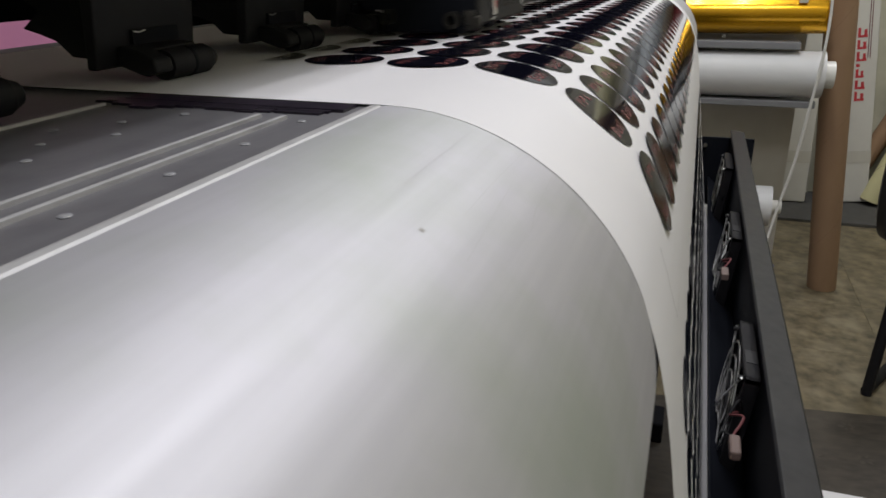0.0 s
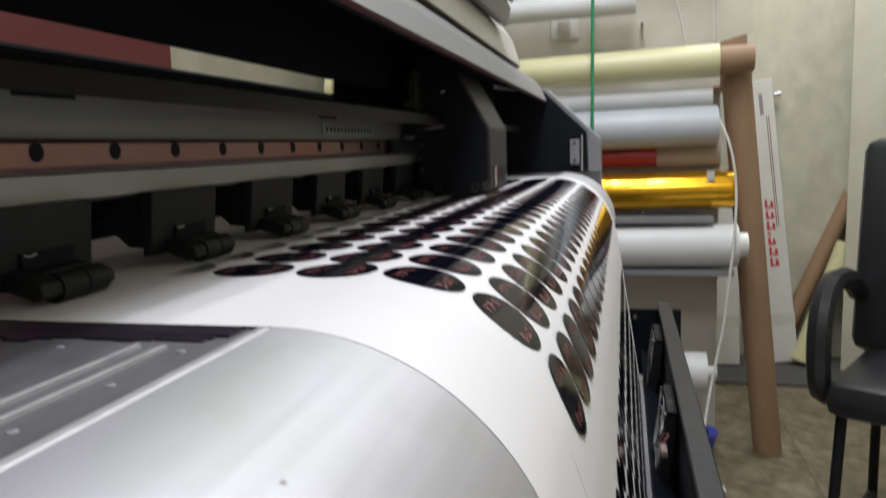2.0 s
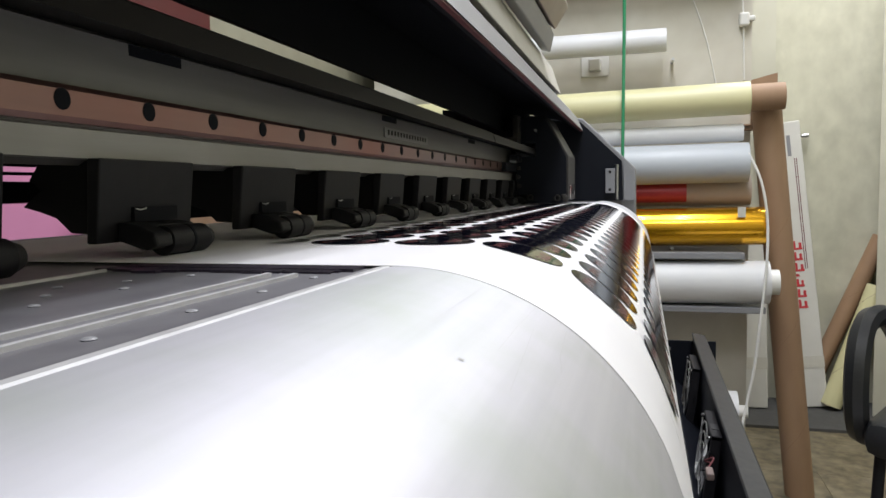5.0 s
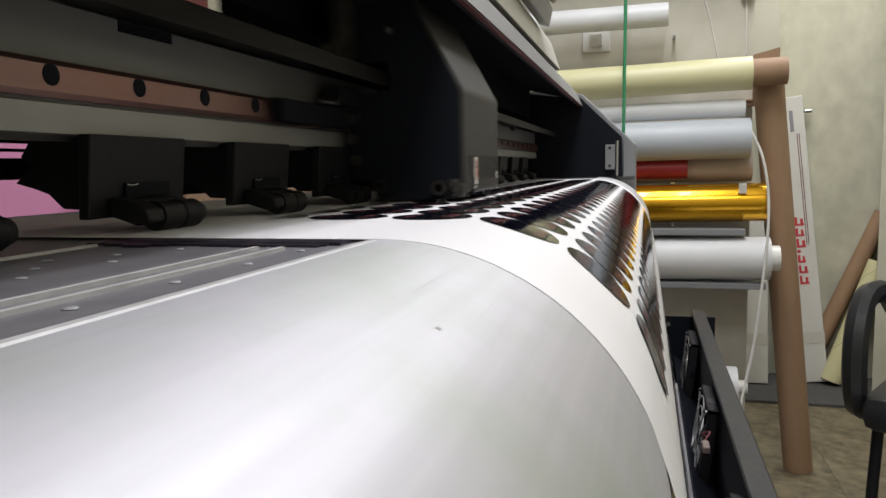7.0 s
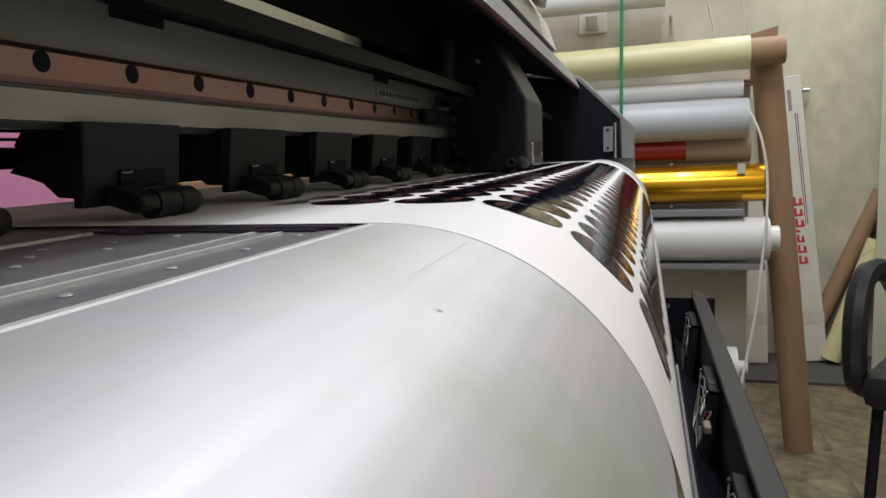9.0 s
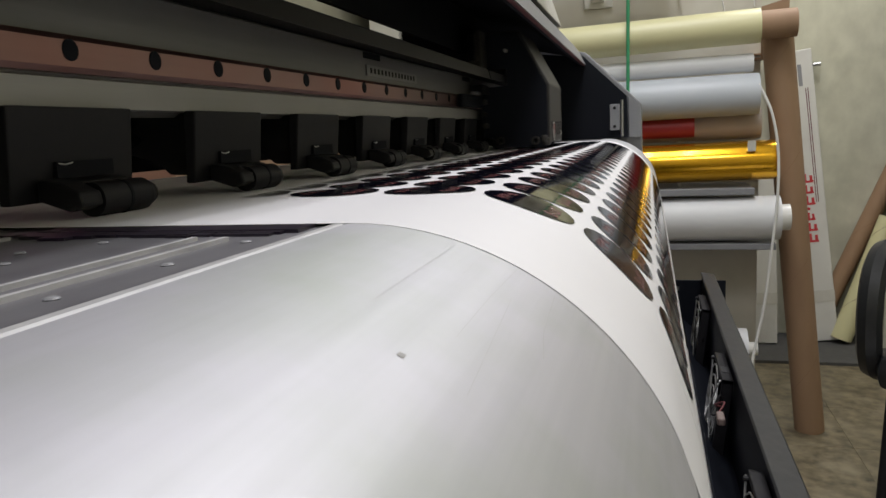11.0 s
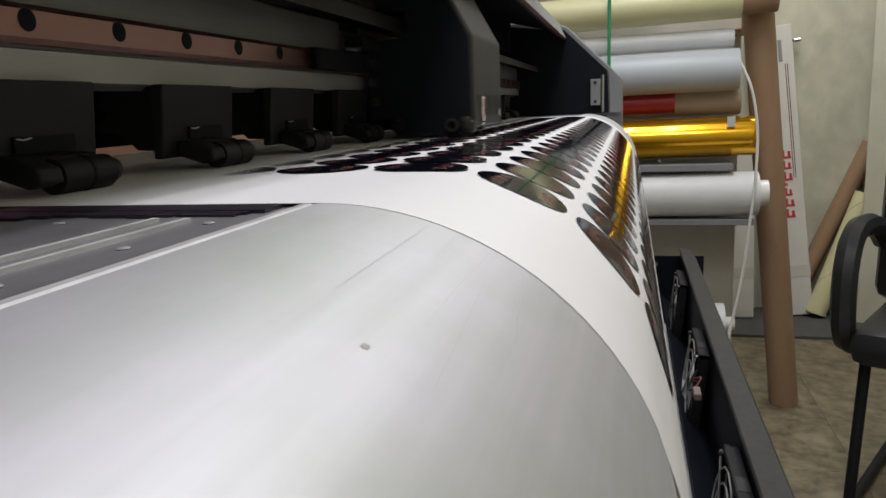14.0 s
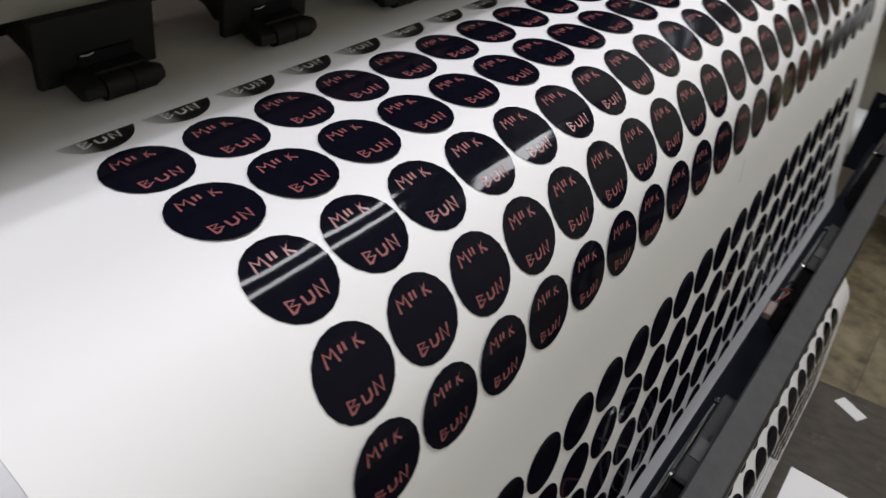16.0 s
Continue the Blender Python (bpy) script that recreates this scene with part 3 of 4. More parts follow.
# ---- printed sheet ----


def on_sheet(s, lift=0.0):
    """Place across the sheet at s along its run: x, z and the tilt."""
    r, c = R + 0.0003, 0.0003
    if s < c:
        return s, ZP + 0.0006 + lift, 0.0
    zc = ZP + 0.0006 - r
    if s - c < r * BEND:
        a = (s - c) / r
        r += bulge(a)
        return c + (r + lift) * math.sin(a), zc + (r + lift) * math.cos(a), a
    x, z, a = c + (r + bulge(BEND)) * math.sin(BEND), zc + (r + bulge(BEND)) * math.cos(BEND), BEND
    left = s - c - r * BEND
    # straight down to the dryer, out under it, then down towards the floor
    for length, turn in ((0.02, radians(72)), (0.02, radians(76.5)), (0.02, radians(80)), (0.295, radians(81.5)), (0.02, radians(66)), (0.105, radians(52)), (0.02, radians(68)), (9, radians(84))):
        k = min(left, length)
        x, z, a = x + k * math.cos(turn), z - k * math.sin(turn), turn
        left -= k
        if left <= 0:
            break
    return x + lift * math.sin(a), z + lift * math.cos(a), a


sheet = thing("printed_vinyl_sheet", "white vinyl sheet with rows of round black stickers", "printed sheet")
run = [-0.27, -0.004] + [0.001 + 0.0059 * i for i in range(0, 32)] + [0.19, 0.3, 0.42, 0.5] + [0.503 + 0.01 * i for i in range(17)] + [0.72, 0.80]
top = [on_sheet(s)[:2] for s in run]
low = [on_sheet(s, -0.00017)[:2] for s in run]
part("vinyl", prism(top + low[::-1], 0.0, YE), M_PAPER, sheet, "smooth white vinyl", smooth=True)

PITCH, ROW = 0.0452, 0.0433
FIRST = 0.1135       # the first row's place along the printer


def sticker_mesh(name, s, half_from=None, letters=True):
    """One round sticker bent as the sheet is at s, about the origin; returns its meshes."""
    x0, z0, a0 = on_sheet(s)

    def bend(u, v, lift):
        x, z, _ = on_sheet(s + u, lift)
        dx, dz = x - x0, z - z0
        return Vector((dx * math.cos(a0) - dz * math.sin(a0), v, dx * math.sin(a0) + dz * math.cos(a0)))

    bm = bmesh.new()
    rad = 0.0204
    n = 10
    lo = -rad if half_from is None else half_from
    cols = []
    for i in range(n + 1):
        c = math.cos(math.pi * i / n)
        u = lo + (rad - lo) * (1 - c) / 2
        h = math.sqrt(max(rad * rad - u * u, 0))
        cols.append([bm.verts.new(bend(u, h * k, 0.0004)) for k in ((-1, -0.5, 0, 0.5, 1) if h > 1e-6 else (0,))])
    for a, b in zip(cols, cols[1:]):
        if len(a) == 1:
            for k in range(4):
                bm.faces.new((a[0], b[k], b[k + 1]))
        elif len(b) == 1:
            for k in range(4):
                bm.faces.new((a[k], b[0], a[k + 1]))
        else:
            for k in range(4):
                bm.faces.new((a[k], b[k], b[k + 1], a[k + 1]))
    disc = bpy.data.meshes.new(name)
    bmesh.ops.recalc_face_normals(bm, faces=bm.faces)
    for fc in bm.faces:
        fc.smooth = True
    bm.to_mesh(disc)
    bm.free()
    marks = []
    # the pink mark: seven strokes or bent strokes as (u, v) paths
    for path in ([(-0.0075, -0.0105), (-0.0135, -0.0095), (-0.0105, -0.0072), (-0.0135, -0.005), (-0.0075, -0.004)], [(-0.0095, -0.0016), (-0.0132, -0.0014)], [(-0.0095, 0.0008), (-0.0132, 0.001)],
                 [(-0.0075, 0.0058), (-0.0135, 0.006), (-0.0108, 0.0062), (-0.0135, 0.0095), (-0.0106, 0.0064), (-0.0075, 0.0098)],
                 [(0.0135, -0.0095), (0.0075, -0.0098), (0.0085, -0.0058), (0.0102, -0.0088), (0.0112, -0.0048), (0.0133, -0.0088)], [(0.0088, -0.0024), (0.0128, -0.002), (0.0132, 0.0004), (0.0118, 0.0022), (0.0085, 0.0022)],
                 [(0.0135, 0.0048), (0.0075, 0.0052), (0.0135, 0.0088), (0.0072, 0.0098)]) if letters else ():
        if half_from is not None and min(u for u, v in path) < half_from:
            continue
        bm = bmesh.new()
        last = None
        for i, (u, v) in enumerate(path):
            (ua, va), (ub, vb) = path[max(i - 1, 0)], path[min(i + 1, len(path) - 1)]
            d1 = Vector((u - ua, v - va)).normalized() if i else Vector((0, 0))
            d2 = Vector((ub - u, vb - v)).normalized() if i < len(path) - 1 else Vector((0, 0))
            d = (d1 + d2) if (d1 + d2).length > 0.3 else d1.orthogonal()
            d.normalize()
            pu, pv = -d.y * 0.00062, d.x * 0.00062
            pair = [bm.verts.new(bend(u + k * pu, v + k * pv, 0.00055)) for k in (-1, 1)]
            if last:
                bm.faces.new((last[0], last[1], pair[1], pair[0]))
            last = pair
        bmesh.ops.recalc_face_normals(bm, faces=bm.faces)
        me = bpy.data.meshes.new("pink_stroke")
        bm.to_mesh(me)
        bm.free()
        marks.append(me)
    return disc, marks


def lie(s, mid, y):
    """The pose of a sticker bent as the sheet is at mid, laid at s so that both its rims touch the sheet."""
    h = 0.0198
    x0, z0, a0 = on_sheet(mid)
    (la, lb), (wa, wb) = [[Vector((x, z)) for x, z, _ in (on_sheet(c - h), on_sheet(c + h))] for c in (mid, s)]
    turn = math.atan2((lb - la).y, (lb - la).x) - math.atan2((wb - wa).y, (wb - wa).x)
    off = (la + lb) / 2 - Vector((x0, z0))
    c, k = math.cos(turn), math.sin(turn)
    m = (wa + wb) / 2 - Vector((off.x * c + off.y * k, -off.x * k + off.y * c))
    up = 0.0
    for i in range(13):
        u = h * (i / 6 - 1)
        q = Vector(on_sheet(mid + u)[:2]) - Vector((x0, z0))
        w = m + Vector((q.x * c + q.y * k, -q.x * k + q.y * c))
        for j in range(-3, 4):
            x1, z1, a1 = on_sheet(s + u + 0.0004 * j)
            up = max(up, -((w.x - x1) * math.sin(a1) + (w.y - z1) * math.cos(a1)))
    am = on_sheet(s)[2]
    return pose(m.x + up * math.sin(am), y, m.y + up * math.cos(am), 0, math.degrees(a0 + turn), 0)


FEED = [(0.0, -0.0242), (1.1, -0.0242), (1.3, -0.0217), (2.85, -0.0217), (3.05, -0.020), (4.6, -0.020), (4.8, -0.017), (6.35, -0.017), (6.55, -0.0138), (8.15, -0.0138), (8.35, -0.0118),
        (9.8, -0.0118), (10.0, -0.0085), (11.5, -0.0085), (11.7, -0.0048), (13.25, -0.0048), (13.45, -0.0012), (14.7, -0.0012), (14.9, 0.0012), (16.0, 0.0012)]
SENT = []


def sticker_column(s, count, y0, half_from=None, letters=True):
    mid = s - 0.008
    disc, ink = sticker_mesh("round_sticker", mid, half_from, letters)
    disc.materials.append(M_INK if half_from is None else M_INK_WET)
    for me in ink:
        me.materials.append(M_PINK if half_from is None else M_WHITEPL)
    for i in range(count):
        ob = new("round_sticker", disc)
        ob.parent = sheet
        for me in ink if i < 16 else ():
            new("pink_stroke", me).parent = ob
        SENT.append((ob, s, y0 + ROW * i))


NEAR = 22
sticker_column(0.0005 - 2 * PITCH, NEAR, FIRST, 0.006)
for k in range(-1, 4):
    sticker_column(0.0005 + PITCH * k, NEAR, FIRST)
for k in range(5):
    sticker_column(0.0005 + PITCH * k + 0.247, NEAR, FIRST, letters=False)
# farther down the run the stickers are joined in one part
low_bm = bmesh.new()
for k in range(7, 12):
    disc, ink = sticker_mesh("round_sticker", 0.2475 + PITCH * k, None, False)
    x0, z0, a0 = on_sheet(0.2475 + PITCH * k)
    for i in range(NEAR):
        n0 = len(low_bm.verts)
        low_bm.from_mesh(disc)
        low_bm.verts.ensure_lookup_table()
        bmesh.ops.transform(low_bm, matrix=Matrix.Translation((x0, FIRST + ROW * i, z0)) @ Matrix.Rotation(a0, 4, "Y"), verts=low_bm.verts[n0:])
tagged(finish("sticker_pattern", low_bm, M_INK, sheet, "rows of round black stickers on the hanging sheet"), kind="stuff")
# creases in the sheet between the two blocks, their shade drawn as grey strips


def crease(points, width):
    bm = bmesh.new()
    last = None
    for s, y in points:
        pair = []
        for d in (-width / 2, width / 2):
            x, z, a = on_sheet(s, 0.0005)
            pair.append(bm.verts.new((x, y + d, z)))
        if last:
            bm.faces.new((last[0], last[1], pair[1], pair[0]))
        last = pair
    return part("crease", bm, M_CREASE, sheet)


crease([(0.124, 0.0674), (0.135, 0.0685), (0.145, 0.070), (0.156, 0.077), (0.1663, 0.0841)], 0.0004)
crease([(0.1663, 0.0841), (0.164, 0.10), (0.1628, 0.1093)], 0.0005)
crease([(0.185, 0.093), (0.1939, 0.0927), (0.215, 0.0904)], 0.0004)
crease([(0.1859, 0.5757), (0.1857, 0.5358)], 0.0006)
crease([(0.2114, 0.5624), (0.2145, 0.5385)], 0.0006)
crease([(0.1687, 0.5621), (0.19, 0.5601)], 0.0006)

# ---- dryer bar with fans in front of the sheet ----
dryer = thing("dryer_bar", "dark anthracite dryer bar with a row of square fans", "dryer bar", at=(0.1925, 0.285, 0.654))
part("face_plate", prism([(-0.0065, 0.0125), (-0.0045, 0.0145), (0.0195, 0.0105), (0.0215, 0.0075), (0.0215, -0.1), (0.0185, -0.1), (0.0185, 0.005), (-0.0045, 0.0095)], -0.9, 1.1025, 0.0005), M_BAR, dryer, "dark anthracite face plate")
part("back_plate", prism([(-0.002, 0.008), (-0.004, 0.008), (-0.004, -0.118), (-0.039, -0.086), (-0.0405, -0.089), (-0.002, -0.124)], -0.9, 1.10), M_NAVY, dryer, "matte blue-black back plate")
part("end_plate", box(-0.071, 0.043, 1.103, 1.107, -0.15, -0.003, 0.001), M_NAVY, dryer, "dark blue end plate")
part("bolt", rod((-0.052, 1.095, -0.02), (-0.052, 1.1035, -0.02), 0.004, 10), M_STEEL, dryer)


def guard_ring(y, z, r):
    return cord_bm([(-0.021, y + r * math.cos(a), z + r * math.sin(a)) for a in (2 * math.pi * i / 16 for i in range(17))], 0.0009)


for y in (0.85, 0.475, 0.10, -0.275):
    z0, z1 = -0.118, -0.004
    yc, zc = y + 0.06, (z0 + z1) / 2
    fan = part("fan", merge(box(-0.019, -0.005, y, y + 0.12, z1 - 0.006, z1, 0.001), box(-0.019, -0.005, y, y + 0.12, z0, z0 + 0.006, 0.001), box(-0.019, -0.005, y, y + 0.006, z0, z1, 0.001), box(-0.019, -0.005, y + 0.114, y + 0.12, z0, z1, 0.001),
                            box(-0.012, -0.009, y, y + 0.12, zc - 0.004, zc + 0.004), box(-0.012, -0.009, yc - 0.004, yc + 0.004, z0, z1)), M_BLACKPL, dryer, "black square fan")
    part("hub", rod((-0.018, yc, zc), (-0.008, yc, zc), 0.02, 20), M_BLACKPL, fan, smooth=True)
    for i in range(7):
        bm = box(-0.017, -0.012, 0.019, 0.052, -0.006, 0.006)
        bmesh.ops.transform(bm, matrix=Matrix.Translation((0, yc, zc)) @ Matrix.Rotation(2 * math.pi * i / 7, 4, "X"), verts=bm.verts)
        part("blade", bm, M_BLACKPL, fan)
    part("guard", merge(guard_ring(yc, zc, 0.056), guard_ring(yc, zc, 0.042), guard_ring(yc, zc, 0.027), cord_bm([(-0.021, y + 0.006, z1 - 0.004), (-0.0225, yc, zc), (-0.021, y + 0.114, z0 + 0.004)], 0.0012), cord_bm([(-0.021, y + 0.114, z1 - 0.004), (-0.0225, yc, zc), (-0.021, y + 0.006, z0 + 0.004)], 0.0012)), M_STEEL, fan, "bare steel finger guard")
    fan.matrix_basis = pose(-0.008, 0, z1, 0, 7, 0) @ pose(0.008, 0, -z1)
    if y < 0.8:
        part("fan_label", box(-0.017, -0.007, y + 0.03, y + 0.055, z1 - 0.001, z1 + 0.0006), M_BAR, fan, "small dark label")
    for k, zz in ((0.01, 0.004), (0.11, 0.004)):
        part("screw", rod((-0.019, y + k, z1 - 0.006), (-0.0235, y + k, z1 - 0.006), 0.0025, 8), M_BLACKPL, fan)
    if y in (0.85, -0.275):
        continue
    plug_y = y - 0.09
    part("connector", box(-0.032, -0.023, plug_y, plug_y + 0.026, -0.029, -0.020, 0.002), M_PALE, dryer, "grey cable connector")
    cord("fan_wire", [(-0.028, plug_y + 0.03, -0.024), (-0.02, plug_y + 0.05, -0.018), (-0.03, plug_y + 0.07, -0.03), (-0.018, plug_y + 0.095, -0.04)], 0.0012, M_BLINE, dryer)
    cord("fan_wire", [(-0.028, plug_y + 0.03, -0.026), (-0.034, plug_y + 0.055, -0.035), (-0.022, plug_y + 0.08, -0.02), (-0.015, plug_y + 0.095, -0.05)], 0.0012, M_BLACKPL, dryer)

# ---- rolls on the wall ----


def roll(name, label, x0, z0, x1, z1, y, r, mat, core=0.0, stick=0.0, group="rolls stored on the wall", core_mat=None, wobble=0.01, category="vinyl roll"):
    ob = thing(name, label, category, group)
    part("wound_film", rod((x0, y, z0), (x1, y, z1), r, 40, hollow=core or r * 0.35, rings=14, wobble=wobble), mat, ob, smooth=True)
    d = (Vector((x1, y, z1)) - Vector((x0, y, z0))).normalized()
    c = core or r * 0.35
    part("core", rod(Vector((x0, y, z0)) + d * 0.01, Vector((x1, y, z1)) + d * stick, c - 0.0006, 28, hollow=c * 0.8), core_mat or M_TUBE, ob, smooth=True)
    return ob


roll("vinyl_roll", "silver film roll tied with green cord", -0.9, 1.6626, 0.2924, 1.6676, 2.22, 0.036, M_SILVER)
roll("vinyl_roll", "silver film roll lying on another roll", -0.9, 1.7304, 0.2875, 1.7365, 2.22, 0.034, M_SILVER)
roll("vinyl_roll", "short white roll tied by green cord", -0.7, 1.4226, 0.0807, 1.4307, 2.22, 0.036, M_WROLL)
roll("vinyl_roll", "pale yellow vinyl roll on a brown core", -0.9, 1.2069, 0.3176, 1.2343, 2.15, 0.048, M_YELLOW, 0.040, 0.095)
roll("vinyl_roll", "slim white vinyl roll", -0.9, 1.1259, 0.303, 1.1361, 2.17, 0.026, M_WROLL)
roll("vinyl_roll", "thick blue-grey vinyl roll", -0.9, 1.0348, 0.3166, 1.046, 2.15, 0.059, M_GREYR)
roll("vinyl_roll", "dark red film roll", -0.9, 0.9568, 0.1432, 0.9609, 2.19, 0.032, M_RED)
roll("vinyl_roll", "plain kraft backed roll", -0.9, 0.9568, 0.33, 0.9639, 2.23, 0.046, M_KRAFT)
gold = roll("vinyl_roll", "shiny gold film roll", -0.9, 0.8424, 0.3696, 0.8576, 2.15, 0.057, M_GOLD)
part("tape", box(0.284, 0.306, 2.086, 2.0925, 0.885, 0.915, 0.001), M_TAPE, gold, "piece of clear tape")
roll("vinyl_roll", "white vinyl roll on a white core", -0.9, 0.6774, 0.377, 0.6916, 2.13, 0.064, M_WROLL, 0.038, 0.028, core_mat=M_WHITEPL)
roll("vinyl_roll", "narrow white roll near the floor", -0.2, 0.3058, 0.2929, 0.3058, 2.1, 0.06, M_WROLL, 0.02, 0.03, core_mat=M_WHITEPL)
rack = thing("roll_rack", "grey steel wall rack holding the rolls", "rack")
for z, h, e in ((0.7716, 0.02, 0.3), (0.6116, 0.018, 0.36), (0.235, 0.02, 0.24)):
    part("shelf_rail", box(-0.9, e, 2.09, 2.328, z - h / 2, z + h / 2, 0.002), M_HOOD, rack)
for x in (-0.7, 0.1):
    for z, y in ((1.6231, 2.22), (1.3821, 2.22), (1.1664, 2.15), (1.1027, 2.17), (0.9741, 2.15), (0.9234, 2.19), (0.7918, 2.15)):
        part("peg", rod((x, 2.331, z - 0.006), (x, y + 0.03, z - 0.006), 0.005, 10), M_STEEL, rack)
tagged(cord("hanging_cord", [(-0.035, 2.09, 1.85), (-0.036, 2.075, 1.64), (-0.037, 2.088, 1.46), (-0.039, 2.082, 1.21), (-0.040, 2.075, 1.06), (-0.041, 2.08, 0.9)], 0.005, M_GREEN), "green plastic cord tied round the rolls", "cord")
tagged(cord("white_cable", [(0.318, 2.1, 1.07), (0.35, 2.08, 0.99), (0.368, 2.075, 0.88), (0.366, 2.06, 0.75), (0.352, 2.05, 0.6), (0.335, 2.04, 0.45), (0.305, 2.02, 0.3), (0.27, 1.95, 0.12), (0.25, 1.9, 0.01)], 0.004, M_WHITEPL), "thin white cable hanging down past the rolls", "cable")
sw = thing("wall_switch", "square white wall switch with a red rocker", "switch")
part("plate", box(0.060, 0.136, 2.318, 2.329, 1.490, 1.577, 0.003), M_WHITEPL, sw)
part("rocker", box(0.089, 0.107, 2.313, 2.319, 1.518, 1.550, 0.001), M_REDINK, sw, "red rocker")
for x in (0.068, 0.128):
    part("screw", rod((x, 2.3185, 1.534), (x, 2.3165, 1.534), 0.003, 10), M_STEEL, sw)
outlet = thing("wall_outlet", "dusty white wall socket", "socket")
part("plate", box(-0.191, -0.101, 2.318, 2.329, 1.344, 1.419, 0.003), M_WHITEPL, outlet)
part("plug", box(-0.166, -0.126, 2.285, 2.318, 1.359, 1.399, 0.005), M_WHITEPL, outlet)
plug = thing("cable_clamp", "white cable knot hung on a nail", "cable")
part("knot", merge(box(0.297, 0.327, 2.30, 2.329, 1.475, 1.515, 0.006), box(0.322, 0.344, 2.305, 2.325, 1.490, 1.505, 0.004)), M_WHITEPL, plug)
cord("cable", [(0.307, 2.32, 1.78), (0.304, 2.322, 1.64), (0.310, 2.32, 1.505), (0.316, 2.322, 1.31)], 0.0025, M_WHITEPL, plug)
cord("thin_wire", [(0.15, 2.325, 1.60), (0.2, 2.325, 1.45), (0.235, 2.326, 1.29)], 0.002, M_WHITEPL, plug)

# ---- leaning tubes and cartons ----


def tube(name, label, p, q, r, mat, wob=0.0):
    ob = thing(name, label, "tube")
    part("tube_wall", rod(p, q, r, 32, hollow=r * 0.88, rings=6, wobble=wob), mat, ob, smooth=True)
    P, Q = Vector(p), Vector(q)
    ax = (Q - P).normalized()
    u = ax.orthogonal().normalized()
    w = ax.cross(u)
    n = 90
    turns = (Q - P).length / 0.32
    pts = [P.lerp(Q, i / n) + (u * math.cos(2 * math.pi * turns * i / n) + w * math.sin(2 * math.pi * turns * i / n)) * (r - 0.0002) for i in range(n + 1)]
    part("spiral_seam", cord_bm(pts, 0.0006), M_SEAM, ob, "fine spiral paper seam")
    part("end_ring", rod(P + ax * 0.0005, P - ax * 0.0008, r * 0.99, 32, hollow=r * 0.885), M_SEAM, ob)
    return ob


tube("cardboard_tube", "long brown cardboard tube leaning on the rolls", (0.495, 2.27, 0.0), (0.366, 2.235, 1.262), 0.043, M_TUBE)
tube("cardboard_tube", "brown cardboard tube leaning in the corner", (0.662, 3.345, 0.03), (0.955, 3.35, 0.75), 0.036, M_TUBE)
tube("vinyl_tube", "pale yellow tube leaning in the corner", (0.755, 3.255, 0.03), (0.93, 3.285, 0.545), 0.042, M_YELLOW)


def carton(label, x, y, w, h, d, lean, back, prints):
    ob = thing("carton", label, "carton", "flat cartons against the wall", at=(x, y, 0.014))
    ob.rotation_euler = (radians(back), radians(lean), 0)
    part("panel", box(-w / 2, w / 2, -d / 2, d / 2, 0, h, 0.004), M_BOX, ob)
    part("seam", box(-w / 2 + 0.02, -w / 2 + 0.024, -d / 2 - 0.001, -d / 2 + 0.001, 0.02, h - 0.02), M_HOOD, ob)
    part("tape", box(-w / 2 - 0.001, w / 2 + 0.001, -d / 2 - 0.0015, -d / 2 + 0.001, 0.17, 0.22), M_TAPE, ob, "strip of clear tape")
    if prints:
        z = 0.43
        for hh, ww in ((0.038, 0.036), (0.036, 0.036), (0.034, 0.03), (0.012, 0.014), (0.038, 0.036), (0.036, 0.034), (0.038, 0.036)):
            x = w / 2 - 0.076
            part("red_print", merge(box(x, x + ww, -d / 2 - 0.0012, -d / 2 + 0.001, z, z + 0.009), box(x, x + 0.01, -d / 2 - 0.0012, -d / 2 + 0.001, z + 0.009, z + hh), box(x + ww * 0.62, x + ww * 0.92, -d / 2 - 0.0012, -d / 2 + 0.001, z + 0.009, z + hh * 0.8)), M_REDINK, ob, "red printed bar")
            z += hh + 0.01
        for xx in (0.034, 0.026):
            part("dark_line", box(w / 2 - xx - 0.003, w / 2 - xx, -d / 2 - 0.0012, -d / 2 + 0.001, 0.6, 1.08), M_BLINE, ob, "dark red printed line")
        part("small_print", box(w / 2 - 0.06, w / 2 - 0.045, -d / 2 - 0.0012, -d / 2 + 0.001, 1.09, 1.18), M_HOOD, ob, "grey printed bar")
    return ob


carton("tall white carton with red printed bars", 0.662, 3.27, 0.17, 1.24, 0.05, -6.0, -3, True)
carton("white flat carton beside a brown tube", 0.413, 3.2, 0.17, 0.72, 0.05, -1, -4, False)

clip = thing("wall_hook", "small steel hook in the cream wall", "hook")
part("shank", rod((0.6, 3.401, 1.195), (0.635, 3.36, 1.19), 0.006, 10), M_STEEL, clip, smooth=True)
part("tip", rod((0.635, 3.36, 1.19), (0.66, 3.355, 1.192), 0.009, 12), M_STEEL, clip, smooth=True)
for lab, x0, x1, y0, z0, z1 in (("torn brown cardboard flap behind the rolls", 0.33, 0.405, 2.26, 1.15, 1.3), ("torn brown cardboard flap beside the tube", 0.37, 0.425, 2.29, 1.165, 1.19)):
    bm = box(x0, x1, y0, y0 + 0.004, z0, z1)
    for v in bm.verts:
        if v.co.z > (z0 + z1) / 2:
            v.co.z += 0.25 * (v.co.x - x0)
    flap = thing("cardboard_flap", lab, "cardboard", "torn cardboard by the rolls")
    part("flap", bm, M_TUBE, flap)
    part("strut", box(0.3, x0 + 0.02, y0 + 0.004, 2.332, z0, z0 + 0.004), M_TUBE, flap)

